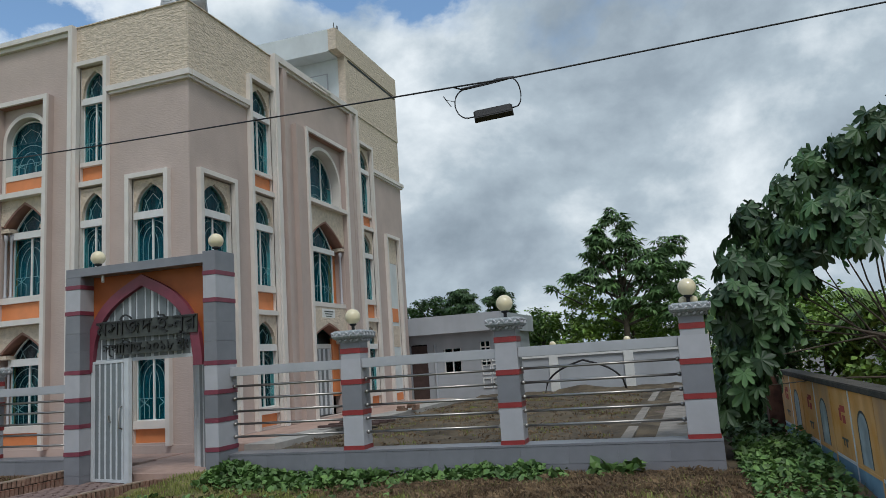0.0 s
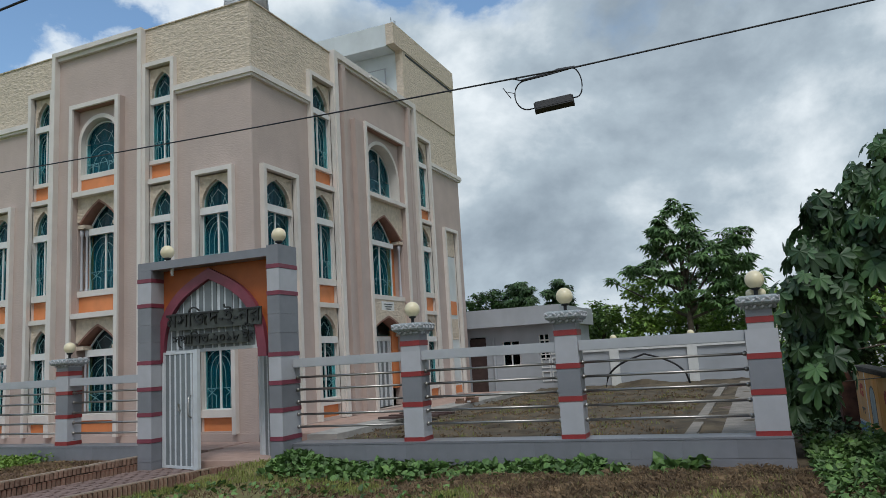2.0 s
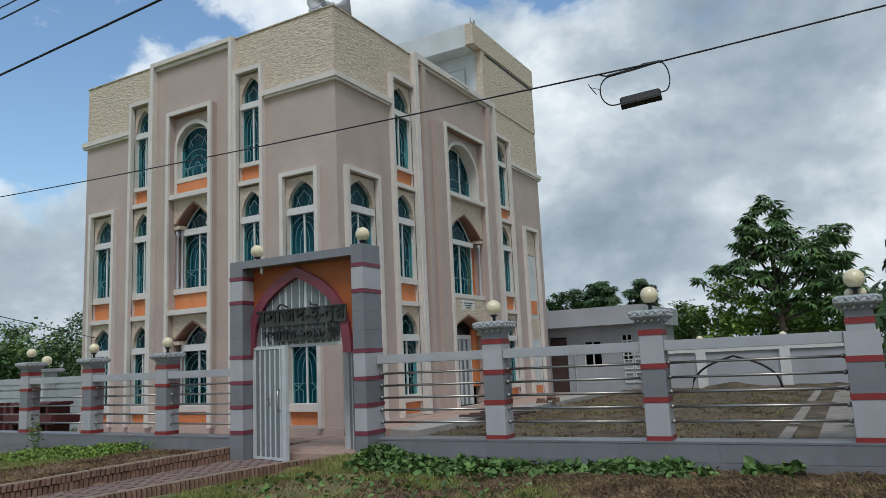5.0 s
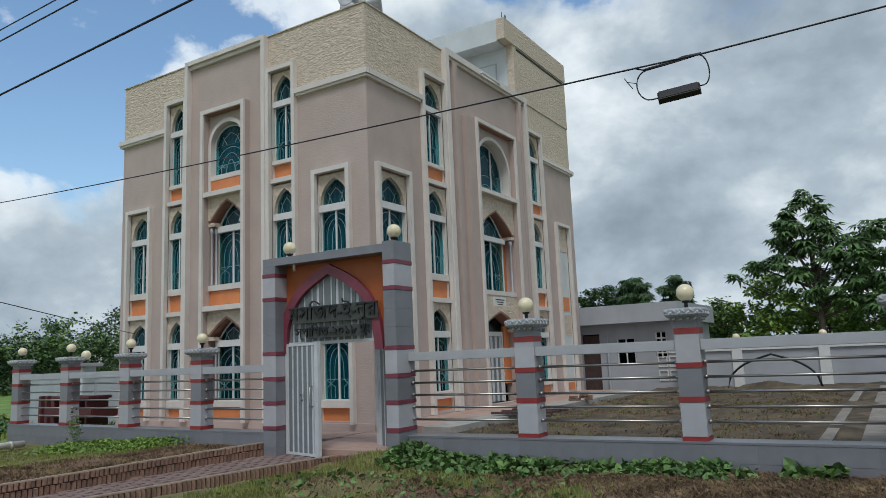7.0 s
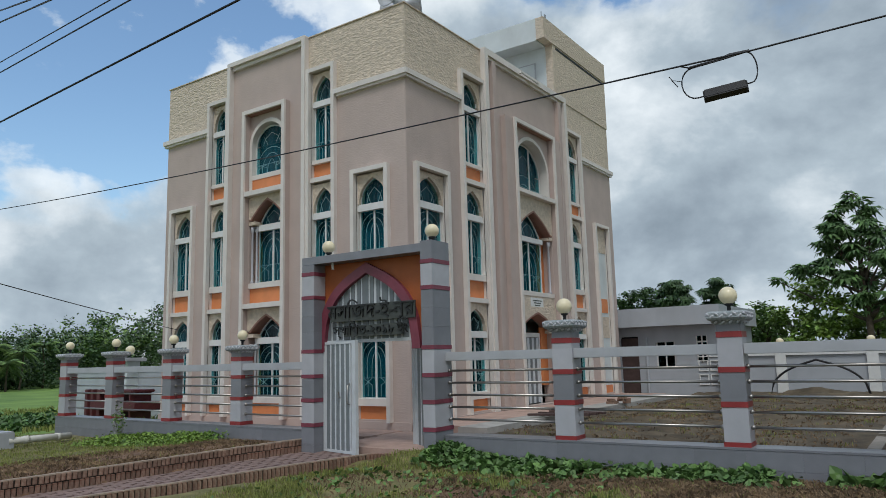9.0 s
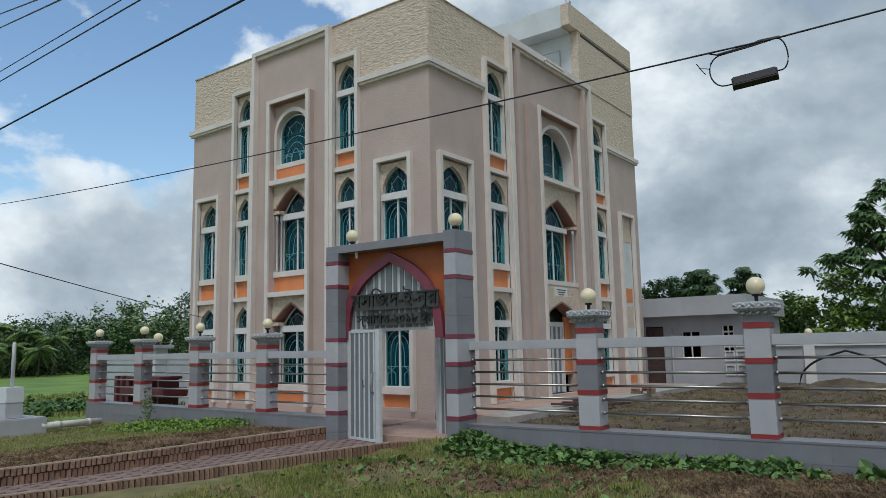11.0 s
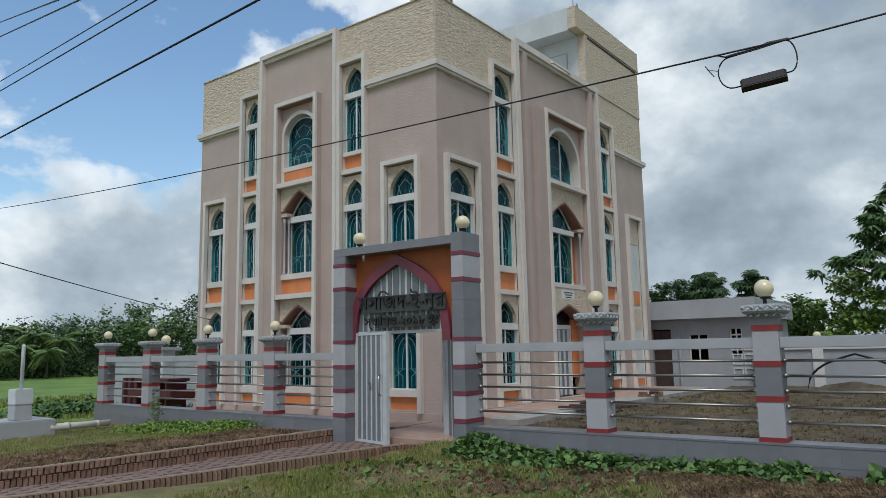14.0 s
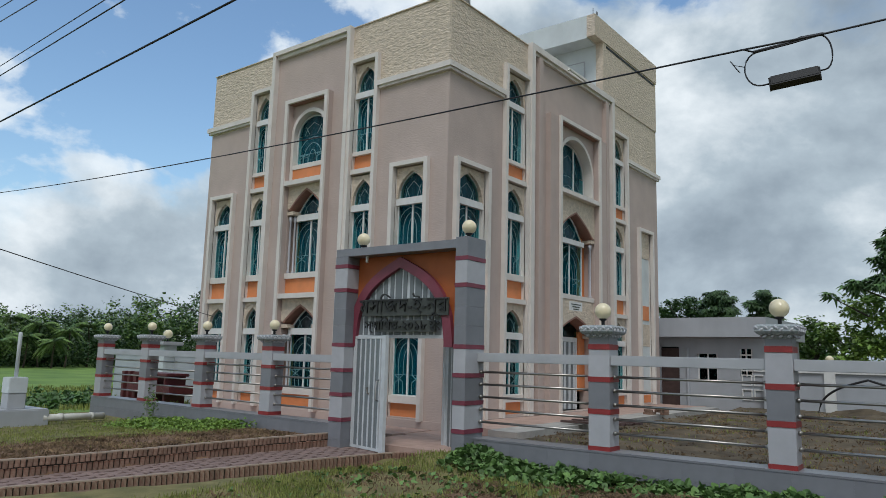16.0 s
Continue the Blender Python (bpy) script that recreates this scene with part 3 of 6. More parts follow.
        if k == 1:
            if sidewall:
                part("stone_band", boxes((-ih, ih, 0.02, 0.5, 3.237, v0 - 0.142)), STONE, surround, "cream textured band with a name plate", at=at)
                plate = part("name_plate", boxes((-0.42, 0.42, 0.0, 0.018, 3.22, 3.52)), FRAME, surround, "white name plate with dark illegible lines", at=at)
                for q in range(3):
                    part("writing_bar", boxes((-0.30 + 0.06 * q, 0.30 - 0.06 * q, -0.006, -0.001, 3.42 - q * 0.075, 3.45 - q * 0.075)), SIGN, plate, at=at)
            else:
                part("ledge", boxes((-ih, ih, p + 0.01, 0.5, 3.24, 3.378)), WHITE, surround, "off-white projecting ledge", at=at)


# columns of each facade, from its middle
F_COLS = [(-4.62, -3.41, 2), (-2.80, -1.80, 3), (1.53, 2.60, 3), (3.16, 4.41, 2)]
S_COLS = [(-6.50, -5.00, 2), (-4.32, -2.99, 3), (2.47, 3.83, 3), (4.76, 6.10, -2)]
HALF_F, HALF_S = (BX1 - BX0) / 2, (BY1 - BY0) / 2
for at, cols, half, bay, off, cw, mid, side in ((FRONT, F_COLS, HALF_F, 1.67, -0.14, 0.905, -0.115, False), (SIDE, S_COLS, HALF_S, 2.81, -0.24, 1.40, -0.05, True)):
    slots = [(a + 0.115, b - 0.115, 0.26, LEVELS[abs(n) - 1]["top"] + 0.02) for a, b, n in cols] + [(mid - cw + 0.12, mid + cw - 0.12, 0.2 if side else 0.26, 9.0)]
    e0, e1 = (-half, half) if not side else (-half + 0.3, half)
    wall_with_slots("wall", TAUPE, "taupe painted plaster wall", at, e0, e1, 0.0, ROOF, slots)
    wall_with_slots("parapet", STONE, "cream rippled stone parapet", at, e0, off - bay + 0.1, ROOF, PARAPET, [s for s in slots if s[1] < off - bay + 0.2])
    wall_with_slots("parapet", STONE, "cream rippled stone parapet", at, off + bay - 0.1, e1, ROOF, PARAPET, [s for s in slots if s[0] > off + bay - 0.2])
    wall_with_slots("wall", TAUPE, "taupe painted plaster wall", at, off - bay + 0.1, off + bay - 0.1, ROOF, PARAPET, [s for s in slots if abs(s[0] - off) < bay - 0.3])
    # trim band, broken by the tall window strips
    tall = [(a, b) for a, b, n in cols if n == 3]
    ext = 0.12
    spans = ((-half - (ext if not side else -0.0), tall[0][0]), (tall[1][1], half + ext))
    for a, b in spans:
        band = part("trim_band", boxes((a, b, -0.13, 0.03, TRIM - 0.06, TRIM + 0.08)), WHITE, mosque, "off-white projecting trim band", at=at)
        part("trim_step", boxes((a + 0.03, b - 0.03 if b < half else b - 0.035, -0.085, 0.03, TRIM - 0.13, TRIM - 0.06)), WHITE, band, at=at)
    part("wall_plinth", boxes((-half - 0.04 if not side else -half, mid - cw if side else half + 0.04, -0.045, 0.05, -0.15, 0.215)), TAUPE, mosque, at=at)
    if side:
        part("wall_plinth", boxes((mid + cw, half + 0.04, -0.045, 0.05, -0.15, 0.215)), TAUPE, mosque, at=at)
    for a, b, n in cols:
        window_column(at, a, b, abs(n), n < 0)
    middle_bay(at @ Matrix.Translation((off, 0, 0)), at @ Matrix.Translation((mid, 0, 0)), bay, cw, side)
# corner coping, back walls and roof
part("parapet_coping", boxes((BX0 - 0.03, BX1 + 0.03, BY0 - 0.03, BY0 + 0.3, PARAPET + 0.002, PARAPET + 0.03), (BX1 - 0.3, BX1 + 0.03, BY0 + 0.3, 21.0, PARAPET + 0.002, PARAPET + 0.03)), STONE, mosque, at=Matrix())
part("wall", boxes((BX0, BX0 + 0.3, BY0 + 0.3, BY1, 0, PARAPET), (BX0 + 0.3, BX1 - 0.3, BY1 - 0.3, BY1, 0, PARAPET)), TAUPE, mosque, at=Matrix())
part("roof_slab", boxes((BX0 + 0.3, BX1 - 0.3, BY0 + 0.3, BY1 - 0.3, 9.75, 9.95)), CONCRETE, mosque, "grey concrete roof slab", at=Matrix())
part("floor_slab", boxes((BX0 + 0.3, BX1 - 0.3, BY0 + 1.2, BY1 - 0.3, 3.1, 3.25), (BX0 + 0.3, BX1 - 1.2, BY0 + 1.2, BY1 - 0.3, 6.4, 6.55), (BX0 + 0.3, BX1 - 0.3, BY0 + 0.3, BY1 - 0.3, -0.1, 0.12)), CONCRETE, mosque, at=Matrix())
# stair tower on the roof
TY0 = 21.7
bm = boxes((BX1 - 0.25, BX1 + 0.03, TY0, BY1 + 0.0, PARAPET + 0.002, 12.798), (BX1 - 0.25, BX1 + 0.06, 21.0, BY1 + 0.03, 12.80, 13.58))
part("tower_side", bm, STONE, mosque, "cream rippled stone side of the stair tower", at=Matrix())
part("tower_wall", boxes((-16.5, BX1 - 0.252, TY0, TY0 + 0.2, 9.95, 12.75), (-16.5, BX1 - 0.252, BY1 - 0.2, BY1, 9.95, 12.75), (-16.5, -16.3, TY0 + 0.2, BY1 - 0.2, 9.95, 12.75)), ROOFW, mosque, "pale weathered stair tower wall", at=Matrix())
part("tower_roof", boxes((-16.9, BX1 - 0.252, 21.0, BY1, 12.752, 13.578)), ROOFW, mosque, "pale concrete tower roof with deep fascia", at=Matrix())
tdoor = part("tower_door", boxes((-13.5, -11.75, TY0 - 0.03, TY0 - 0.002, 10.0, 12.2)), ROOFW, mosque, "pale metal roof door", at=Matrix())
part("door_edge", boxes((-13.54, -13.5, TY0 - 0.035, TY0 - 0.002, 10.0, 12.24), (-11.75, -11.71, TY0 - 0.035, TY0 - 0.002, 10.0, 12.24), (-13.5, -11.75, TY0 - 0.035, TY0 - 0.002, 12.2, 12.24)), GREY_B, tdoor, at=Matrix())
# thin black strip laid on the stone below the fascia
part("groove", boxes((BX1 + 0.03, BX1 + 0.045, 21.95, 26.3, 12.66, 12.74)), BLACK, mosque, at=Matrix())
bm = bmesh.new()
tube(bm, [(BX1 - 0.05, 20.9, 10.97), (BX1 + 0.95, 17.45, 10.12), (BX1 + 0.96, 17.40, 10.05)], 0.028, 8)
part("spout", bm, PVC, mosque, "thin pale rain spout", at=Matrix())
bm = bmesh.new()
for q in (0.0, 0.25, 0.33):
    tube(bm, [(BX1 - 0.1, 21.2 + q, 13.56), (BX1 - 0.1, 21.2 + q, 13.88)], 0.012, 6)
part("rebar", bm, MOSSY, mosque, at=Matrix())


# horn loudspeakers on the roof corner
speaker = thing("roof_loudspeaker", (BX1 - 0.5, BY0 + 0.5, 9.95), "grey horn loudspeakers on a white roof post", "loudspeaker")
part("post", soft_box(-0.3, 0.3, -0.3, 0.3, 0, 0.98), ROOFW, speaker)
bm = bmesh.new()
lathe(bm, [(0.04, 0.98), (0.04, 1.15)], 10)
part("stem", bm, GREY_B, speaker)
for yaw in (70, -60, 180):
    bm = bmesh.new()
    lathe(bm, [(0.05, -0.16), (0.09, -0.14), (0.09, 0.0), (0.05, 0.02), (0.07, 0.12), (0.13, 0.22), (0.22, 0.29), (0.235, 0.30), (0.225, 0.305), (0.12, 0.22), (0.04, 0.12)], 20)
    bm.transform(pose(0, 0, 1.17, 0, 0, yaw) @ pose(0, 0.14, 0, -85) @ Matrix.Scale(1.35, 4))
    part("horn", bm, GREY_B, speaker, "grey metal loudspeaker horn", smooth=True)

# ---------------------------------------------------------------- fence and gate
FENCE = pose(0, 10.66, 0, 0, 0, 1.6)      # the fence's own line: s along it, d behind it


LEFT_LINE = FENCE @ pose(-11.46, 0, 0, 0, 0, -3.2) @ pose(11.46, 0, 0)      # beyond the gate the fence bends back


def globe_lamp_parts(parent, z, r):
    bm = bmesh.new()
    lathe(bm, [(0.075, z), (0.075, z + 0.02), (0.028, z + 0.03), (0.028, z + 0.10), (0.06, z + 0.115), (0.06, z + 0.14)], 14)
    lamp = part("lamp_stem", bm, BLACK, parent, "black lamp stem")
    bm = bmesh.new()
    bmesh.ops.create_uvsphere(bm, u_segments=28, v_segments=18, radius=r)
    bm.transform(Matrix.Translation((0, 0, z + 0.13 + r * 0.96)))
    part("globe", bm, GLOBE, lamp, "cream milky glass globe", smooth=True)


def carved_cap(parent, z0, half, h):
    """Projecting post cap with a carved scalloped rim."""
    bm = bmesh.new()
    prof = [(half * 0.66, 0.0), (half * 0.70, h * 0.22), (half * 0.92, h * 0.34), (half * 1.0, h * 0.50), (half * 0.97, h * 0.86), (half * 0.86, h), (half * 0.30, h * 1.04)]
    rings = []
    for r, z in prof:
        rings.append([bm.verts.new((x * r, y * r, z0 + z)) for x, y in ((-1, -1), (1, -1), (1, 1), (-1, 1))])
    for a, b in zip(rings, rings[1:]):
        for i in range(4):
            bm.faces.new((a[i], a[(i + 1) % 4], b[(i + 1) % 4], b[i]))
    bm.faces.new(rings[0][::-1])
    bm.faces.new(rings[-1])
    cap = part("cap", bm, CAPSTONE, parent, "carved grey post cap")
    # pale carved scrolls along the rim, in two rows
    bm = bmesh.new()
    n = 9
    for side in range(4):
        for row, (zz, rr) in enumerate(((0.68, 1.0), (0.26, 0.80))):
            for i in range(n):
                u = (-0.92 + 1.84 * i / (n - 1)) * half * rr
                m = Matrix.Rotation(side * math.pi / 2, 4, "Z") @ Matrix.Translation((u, -half * rr * 0.985, z0 + h * (zz + 0.09 * (-1) ** i)))
                b2 = bmesh.ops.create_icosphere(bm, subdivisions=1, radius=1.0)
                bmesh.ops.transform(bm, matrix=m @ Matrix.Rotation(0.75 * (-1) ** i, 4, "Y") @ Matrix.Diagonal((half * 0.15 * rr, 0.02, h * 0.10, 1)), verts=b2["verts"])
    part("carving", bm, GREY_L, cap, "white carved scrollwork")


def striped_shaft(parent, w, d, bands, blocks, stripe_mat):
    for z0, z1, m in blocks:
        part("tile_block", boxes((-w / 2, w / 2, -d / 2, d / 2, z0, z1)), m, parent, "light grey tiles" if m is GREY_L else "dark grey tiles")
    for z0, z1 in bands:
        part("stripe", boxes((-w / 2 - 0.008, w / 2 + 0.008, -d / 2 - 0.008, d / 2 + 0.008, z0 + 0.002, z1 - 0.002)), stripe_mat, parent, "red tile stripe" if stripe_mat is RED else "maroon stripe")


def fence_post(s, w, short=False):
    line, yaw = (LEFT_LINE, -1.6) if short else (FENCE, 1.6)
    post = thing("fence_post", (line @ pose(s, 0, 0)).translation, "grey tiled fence post with red stripes and globe lamp", "fence post", "posts along the fence", turn=yaw)
    if short:
        bands = [(0.32, 0.40), (0.87, 0.95), (1.36, 1.44), (1.76, 1.86)]
        blocks = [(0.40, 0.87, GREY_L), (0.95, 1.36, GREY_D), (1.44, 1.76, GREY_L), (1.86, 1.94, GREY_D)]
        striped_shaft(post, w, 0.34, bands, blocks, RED)
        carved_cap(post, 1.94, 0.275, 0.18)
        globe_lamp_parts(post, 2.11, 0.12)
    else:
        bands = [(0.30, 0.385), (0.88, 0.965), (1.385, 1.47), (1.90, 1.99)]
        blocks = [(0.385, 0.88, GREY_L), (0.965, 1.385, GREY_D), (1.47, 1.90, GREY_L), (1.99, 2.09, GREY_D)]
        striped_shaft(post, w, 0.36, bands[:3], blocks[:2], RED)
        wt = min(w, 0.35)
        part("tile_block", boxes((-w / 2, w / 2, -0.18, 0.18, 1.47, 1.81)), GREY_L, post, "light grey tiles")
        striped_shaft(post, wt, 0.35, bands[3:], [(1.81, 1.90, GREY_L), (1.99, 2.09, GREY_D)], RED)
        if w > 0.4:
            for q in (-0.075, 0.075):
                bm = bmesh.new()
                bmesh.ops.create_uvsphere(bm, u_segments=16, v_segments=10, radius=0.065)
                bm.transform(Matrix.Translation((q, 0.1, 2.335)))
                part("small_globe", bm, GLOBE, post, "small cream globe", smooth=True)
        carved_cap(post, 2.09, 0.285, 0.20)
        globe_lamp_parts(post, 2.27, 0.135)
    return post


POSTS_R = [(-0.30, 0.44), (-3.12, 0.36), (-5.80, 0.36)]
POSTS_L = [(-14.00, 0.36), (-16.75, 0.36), (-19.48, 0.36), (-22.05, 0.36)]
for s, w in POSTS_R:
    fence_post(s, w)
for s, w in POSTS_L:
    fence_post(s, w, True)


def fence_panel(s0, s1, beam, rails, line=FENCE, yaw=1.6):
    """One bay of the fence: a painted beam and five steel rails with ball ends."""
    L = s1 - s0
    p = thing("railing", (line @ pose(s0, 0, 0)).translation, "grey beam over five stainless steel rails between posts", "railing", "railings of the fence", turn=yaw)
    part("beam", soft_box(0.002, L - 0.002, -0.14, 0.10, beam[0], beam[1], 0.008), GREY_B, p, "grey painted beam")
    for z in rails:
        bm = bmesh.new()
        tube(bm, [(0.0, -0.04, z), (L, -0.04, z)], 0.021, 10)
        r = part("rail", bm, STEEL, p, "stainless steel rail", smooth=True)
        for u in (0.03, L - 0.03):
            bm = bmesh.new()
            bmesh.ops.create_uvsphere(bm, u_segments=12, v_segments=8, radius=0.036)
            bm.transform(Matrix.Translation((u, -0.04, z)))
            part("ball_end", bm, STEEL, r, smooth=True)


RAILS = (0.59, 0.81, 1.03, 1.25, 1.47)
GATE_R0, GATE_R1, GATE_L0, GATE_L1 = -8.43, -8.17, -11.46, -11.12
GATE_D0, GATE_D1 = -0.51, 0.08      # the portal stands proud of the fence
edges = [GATE_R1] + [q for s, w in reversed(POSTS_R) for q in (s - w / 2, s + w / 2)]
for a, b in zip(edges[0::2], edges[1::2]):
    fence_panel(a, b, (1.65, 1.81), RAILS)
edges = [q for s, w in reversed(POSTS_L) for q in (s - w / 2, s + w / 2)][1:] + [GATE_L0]
for a, b in zip(edges[0::2], edges[1::2]):
    fence_panel(a, b, (1.54, 1.70), (0.56, 0.77, 0.98, 1.19, 1.40), LEFT_LINE, -1.6)


def plinth(s0, s1, z0, name_label, line=FENCE, yaw=1.6):
    p = thing("fence_plinth", (line @ pose(s0, 0, 0)).translation, name_label, "fence base", kind="structure", turn=yaw)
    L = s1 - s0
    part("core", boxes((0.01, L - 0.01, -0.20, 0.20, z0, 0.285)), GREY_D, p)
    part("coping", boxes((-0.01, L + 0.01, -0.228, 0.228, 0.286, 0.318)), GREY_D, p, "grey coping")
    n = max(1, round(L / 0.75))
    w = L / n
    me = None
    rows = [(0.02, 0.282), (z0, 0.016)]
    for z_a, z_b in rows:
        me = None
        for i in range(n):
            if me is None:
                ob = part("tile", boxes((0.0006, w - 0.0006, -0.222, -0.201, z_a, z_b)), GREY_D, p)
                me = ob.data
            else:
                ob = new("tile", me)
                ob.parent = p
            ob.matrix_basis = Matrix.Translation((i * w, 0, 0))
    part("end_tile", boxes((L - 0.009, L + 0.008, -0.2, 0.2, z0, 0.283), (-0.008, 0.009, -0.2, 0.2, z0, 0.283)), GREY_D, p)


plinth(GATE_R1 + 0.002, -0.06, -0.4, "dark grey tiled fence plinth with pale coping")
plinth(-22.26, GATE_L0 - 0.002, -0.5, "dark grey tiled fence plinth with pale coping", LEFT_LINE, -1.6)

# gate
gate = thing("entrance_gate", (FENCE @ pose(-9.8, 0, 0)).translation, "grey striped gate portal with maroon arch and orange spandrels", "gate", turn=1.6)
GATE = FENCE
BANDS = [(0.395, 0.475), (0.885, 0.965), (1.365, 1.445), (1.870, 1.950), (2.975, 3.055), (3.465, 3.545)]
BLOCKS = [(-0.3, 0.395, GREY_D), (0.475, 0.885, GREY_L), (0.965, 1.365, GREY_D), (1.445, 1.870, GREY_L), (1.950, 2.975, GREY_D), (3.055, 3.465, GREY_L)]
for s0, s1 in ((GATE_R0, GATE_R1), (GATE_L0, GATE_L1)):
    for z0, z1, m in BLOCKS + [(3.545, 3.90 if s0 > -9 else 3.70, GREY_D)]:
        k = max(1, round((z1 - z0) / 0.3)) if m is GREY_D else 1
        for q in range(k):
            part("tile_block", boxes((s0, s1, GATE_D0, GATE_D1, z0 + q * (z1 - z0) / k, z0 + (q + 1) * (z1 - z0) / k - 0.003)), m, gate, "light grey tiles" if m is GREY_L else "dark grey tiles", at=GATE)
    for z0, z1 in BANDS:
        part("stripe", boxes((s0 - 0.008, s1 + 0.008, GATE_D0 - 0.008, GATE_D1 + 0.008, z0 + 0.002, z1 - 0.002)), MAROON, gate, "maroon stripe", at=GATE)
part("canopy", boxes((GATE_L0 - 0.01, GATE_R0 - 0.002, GATE_D0 + 0.012, GATE_D1 + 0.2, 3.703, 3.86)), GREY_D, gate, "dark grey canopy slab", at=GATE)
# spandrel wall with ogee arch, canopy shade put into its orange
AC, AH, AS, AR = -9.95, 1.30, 2.02, 1.55
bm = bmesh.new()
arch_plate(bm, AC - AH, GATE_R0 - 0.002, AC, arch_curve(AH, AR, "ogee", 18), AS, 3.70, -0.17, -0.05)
part("spandrel", bm, ORANGE_SHADED, gate, "orange spandrel wall, colour darkened for the canopy's shade", at=GATE)
bm = bmesh.new()
cv = arch_curve(AH - 0.09, AR - 0.02, "ogee", 20)
strip(bm, [(AC - AH + 0.09, 1.9)] + [(AC + u, AS + v) for u, v in cv] + [(AC + AH - 0.09, 1.9)], 0.19, -0.27, -0.04)
part("arch_band", bm, MAROON, gate, "maroon painted arch band", at=GATE)
# fixed striped screen above the leaves
bm = bmesh.new()
box(bm, AC - AH + 0.12, AC + AH - 0.12, -0.19, -0.14, 2.06, 2.12)
screen = part("top_screen", bm, GATE_W, gate, "white and grey striped metal screen in the arch", at=GATE)
inner = arch_curve(AH - 0.16, AR - 0.12, "ogee", 40)
n = 27
for i in range(n):
    u = -AH + 0.22 + (2 * AH - 0.44) * i / (n - 1)
    v = max(vv for uu, vv in inner if abs(uu - u) < 0.09)
    w = 0.045 if i % 3 else 0.075
    part("slat", boxes((AC + u - w, AC + u + w, -0.18 + 0.015 * (i % 2), -0.155 + 0.015 * (i % 2), 2.121, AS + v - 0.03)), GATE_W if i % 2 else GATE_G, screen, at=GATE)


def gate_leaf(hinge_s, hinge_d, width, angle):
    m = GATE @ pose(hinge_s, hinge_d, 0, 0, 0, angle)
    leaf = thing("gate_leaf", m.translation, "open white and grey striped metal gate leaf", "gate leaf", "gate leaves", turn=1.6 + angle)
    H0, H1 = -0.09, 2.09
    part("leaf_frame", boxes((0, 0.06, -0.025, 0.025, H0, H1), (width - 0.12, width, -0.035, 0.035, H0 - 0.02, H1 + 0.01), (0.06, width - 0.12, -0.025, 0.025, H0, H0 + 0.05), (0.06, width - 0.12, -0.025, 0.025, H1 - 0.05, H1)), GATE_W, leaf, "white painted leaf frame")
    n = 16
    x = 0.065
    for i in range(n):
        w = (0.045, 0.125)[i % 2]
        if x + w > width - 0.125:
            break
        part("slat", boxes((x, x + w - 0.004, -0.012 - 0.008 * (i % 2 == 0), 0.012, H0 + 0.052, H1 - 0.052)), GATE_W if i % 2 == 0 else GATE_M, leaf)
        x += w
    bm = bmesh.new()
    tube(bm, [(width - 0.2, -0.03, 0.85), (width - 0.2, -0.09, 0.88), (width - 0.2, -0.09, 1.22), (width - 0.2, -0.03, 1.25)], 0.014, 8)
    part("pull_handle", bm, STEEL, leaf, "steel pull handle", smooth=True)
    bm = bmesh.new()
    tube(bm, [(width * 0.52, -0.02, 0.98), (width * 0.52, -0.06, 0.98), (width * 0.52, -0.06, 1.10)], 0.018, 8)
    part("latch", bm, STEEL, leaf)
    return leaf


gate_leaf(GATE_L1 + 0.02, -0.22, 1.14, -14.5)
gate_leaf(GATE_R0 - 0.04, 0.04, 1.14, 149)
# name sign in the arch
sign = thing("gate_sign", (GATE @ Vector((-9.80, -0.30, 2.12))), "dark metal name board with raised black letters", "sign", turn=1.6)
part("board", boxes((-1.06, 1.08, 0.0, 0.03, 0.37, 0.70)), SIGN, sign)
part("board", boxes((-0.70, 0.78, 0.0, 0.03, 0.06, 0.28)), SIGN, sign)


def lettering(text, size, x, z, parent, name):
    cu = bpy.data.curves.new(name, "FONT")
    cu.body, cu.size, cu.extrude, cu.align_x = text, size, 0.012, "CENTER"
    ob = bpy.data.objects.new(name, cu)
    scene.collection.objects.link(ob)
    dg = bpy.context.evaluated_depsgraph_get()
    me = bpy.data.meshes.new_from_object(ob.evaluated_get(dg))
    bpy.data.objects.remove(ob)
    me.materials.clear()
    me.materials.append(LETTER)
    o = new(name, me)
    o.parent = parent
    o.matrix_basis = pose(x, -0.014, z, 90, 0, 0)
    return o


lettering("\u09ae\u09b8\u09bf\u099c\u09a6-\u0987-\u09a8\u09c2\u09b0", 0.40, -0.03, 0.44, sign, "lettering")
lettering("\u09b8\u09cd\u09a5\u09be\u09bf\u09aa\u09a4-\u09e8\u09e6\u09e7\u09ee \u0987\u0982", 0.26, -0.03, 0.10, sign, "lettering")
# lamps on the gate
for s, z in ((-10.96, 3.86), (-8.33, 3.90)):
    lamp = thing("gate_lamp", (GATE @ Vector((s, -0.24, z))), "cream globe lamp on a short black stem", "lamp", "globe lamps on the gate", turn=1.6)
    bm = bmesh.new()
    lathe(bm, [(0.075, 0), (0.075, 0.02), (0.03, 0.03), (0.03, 0.06), (0.07, 0.07), (0.07, 0.10)], 14)
    part("stem", bm, BLACK, lamp, "black lamp stem")
    bm = bmesh.new()
    bmesh.ops.create_uvsphere(bm, u_segments=28, v_segments=18, radius=0.135)
    bm.transform(Matrix.Translation((0, 0, 0.215)))
    part("globe", bm, GLOBE, lamp, "cream milky glass globe", smooth=True)
bm = bmesh.new()
tube(bm, [(-10.72, -0.38, 3.70), (-10.72, -0.38, 3.62), (-10.70, -0.40, 3.57)], 0.028, 8)
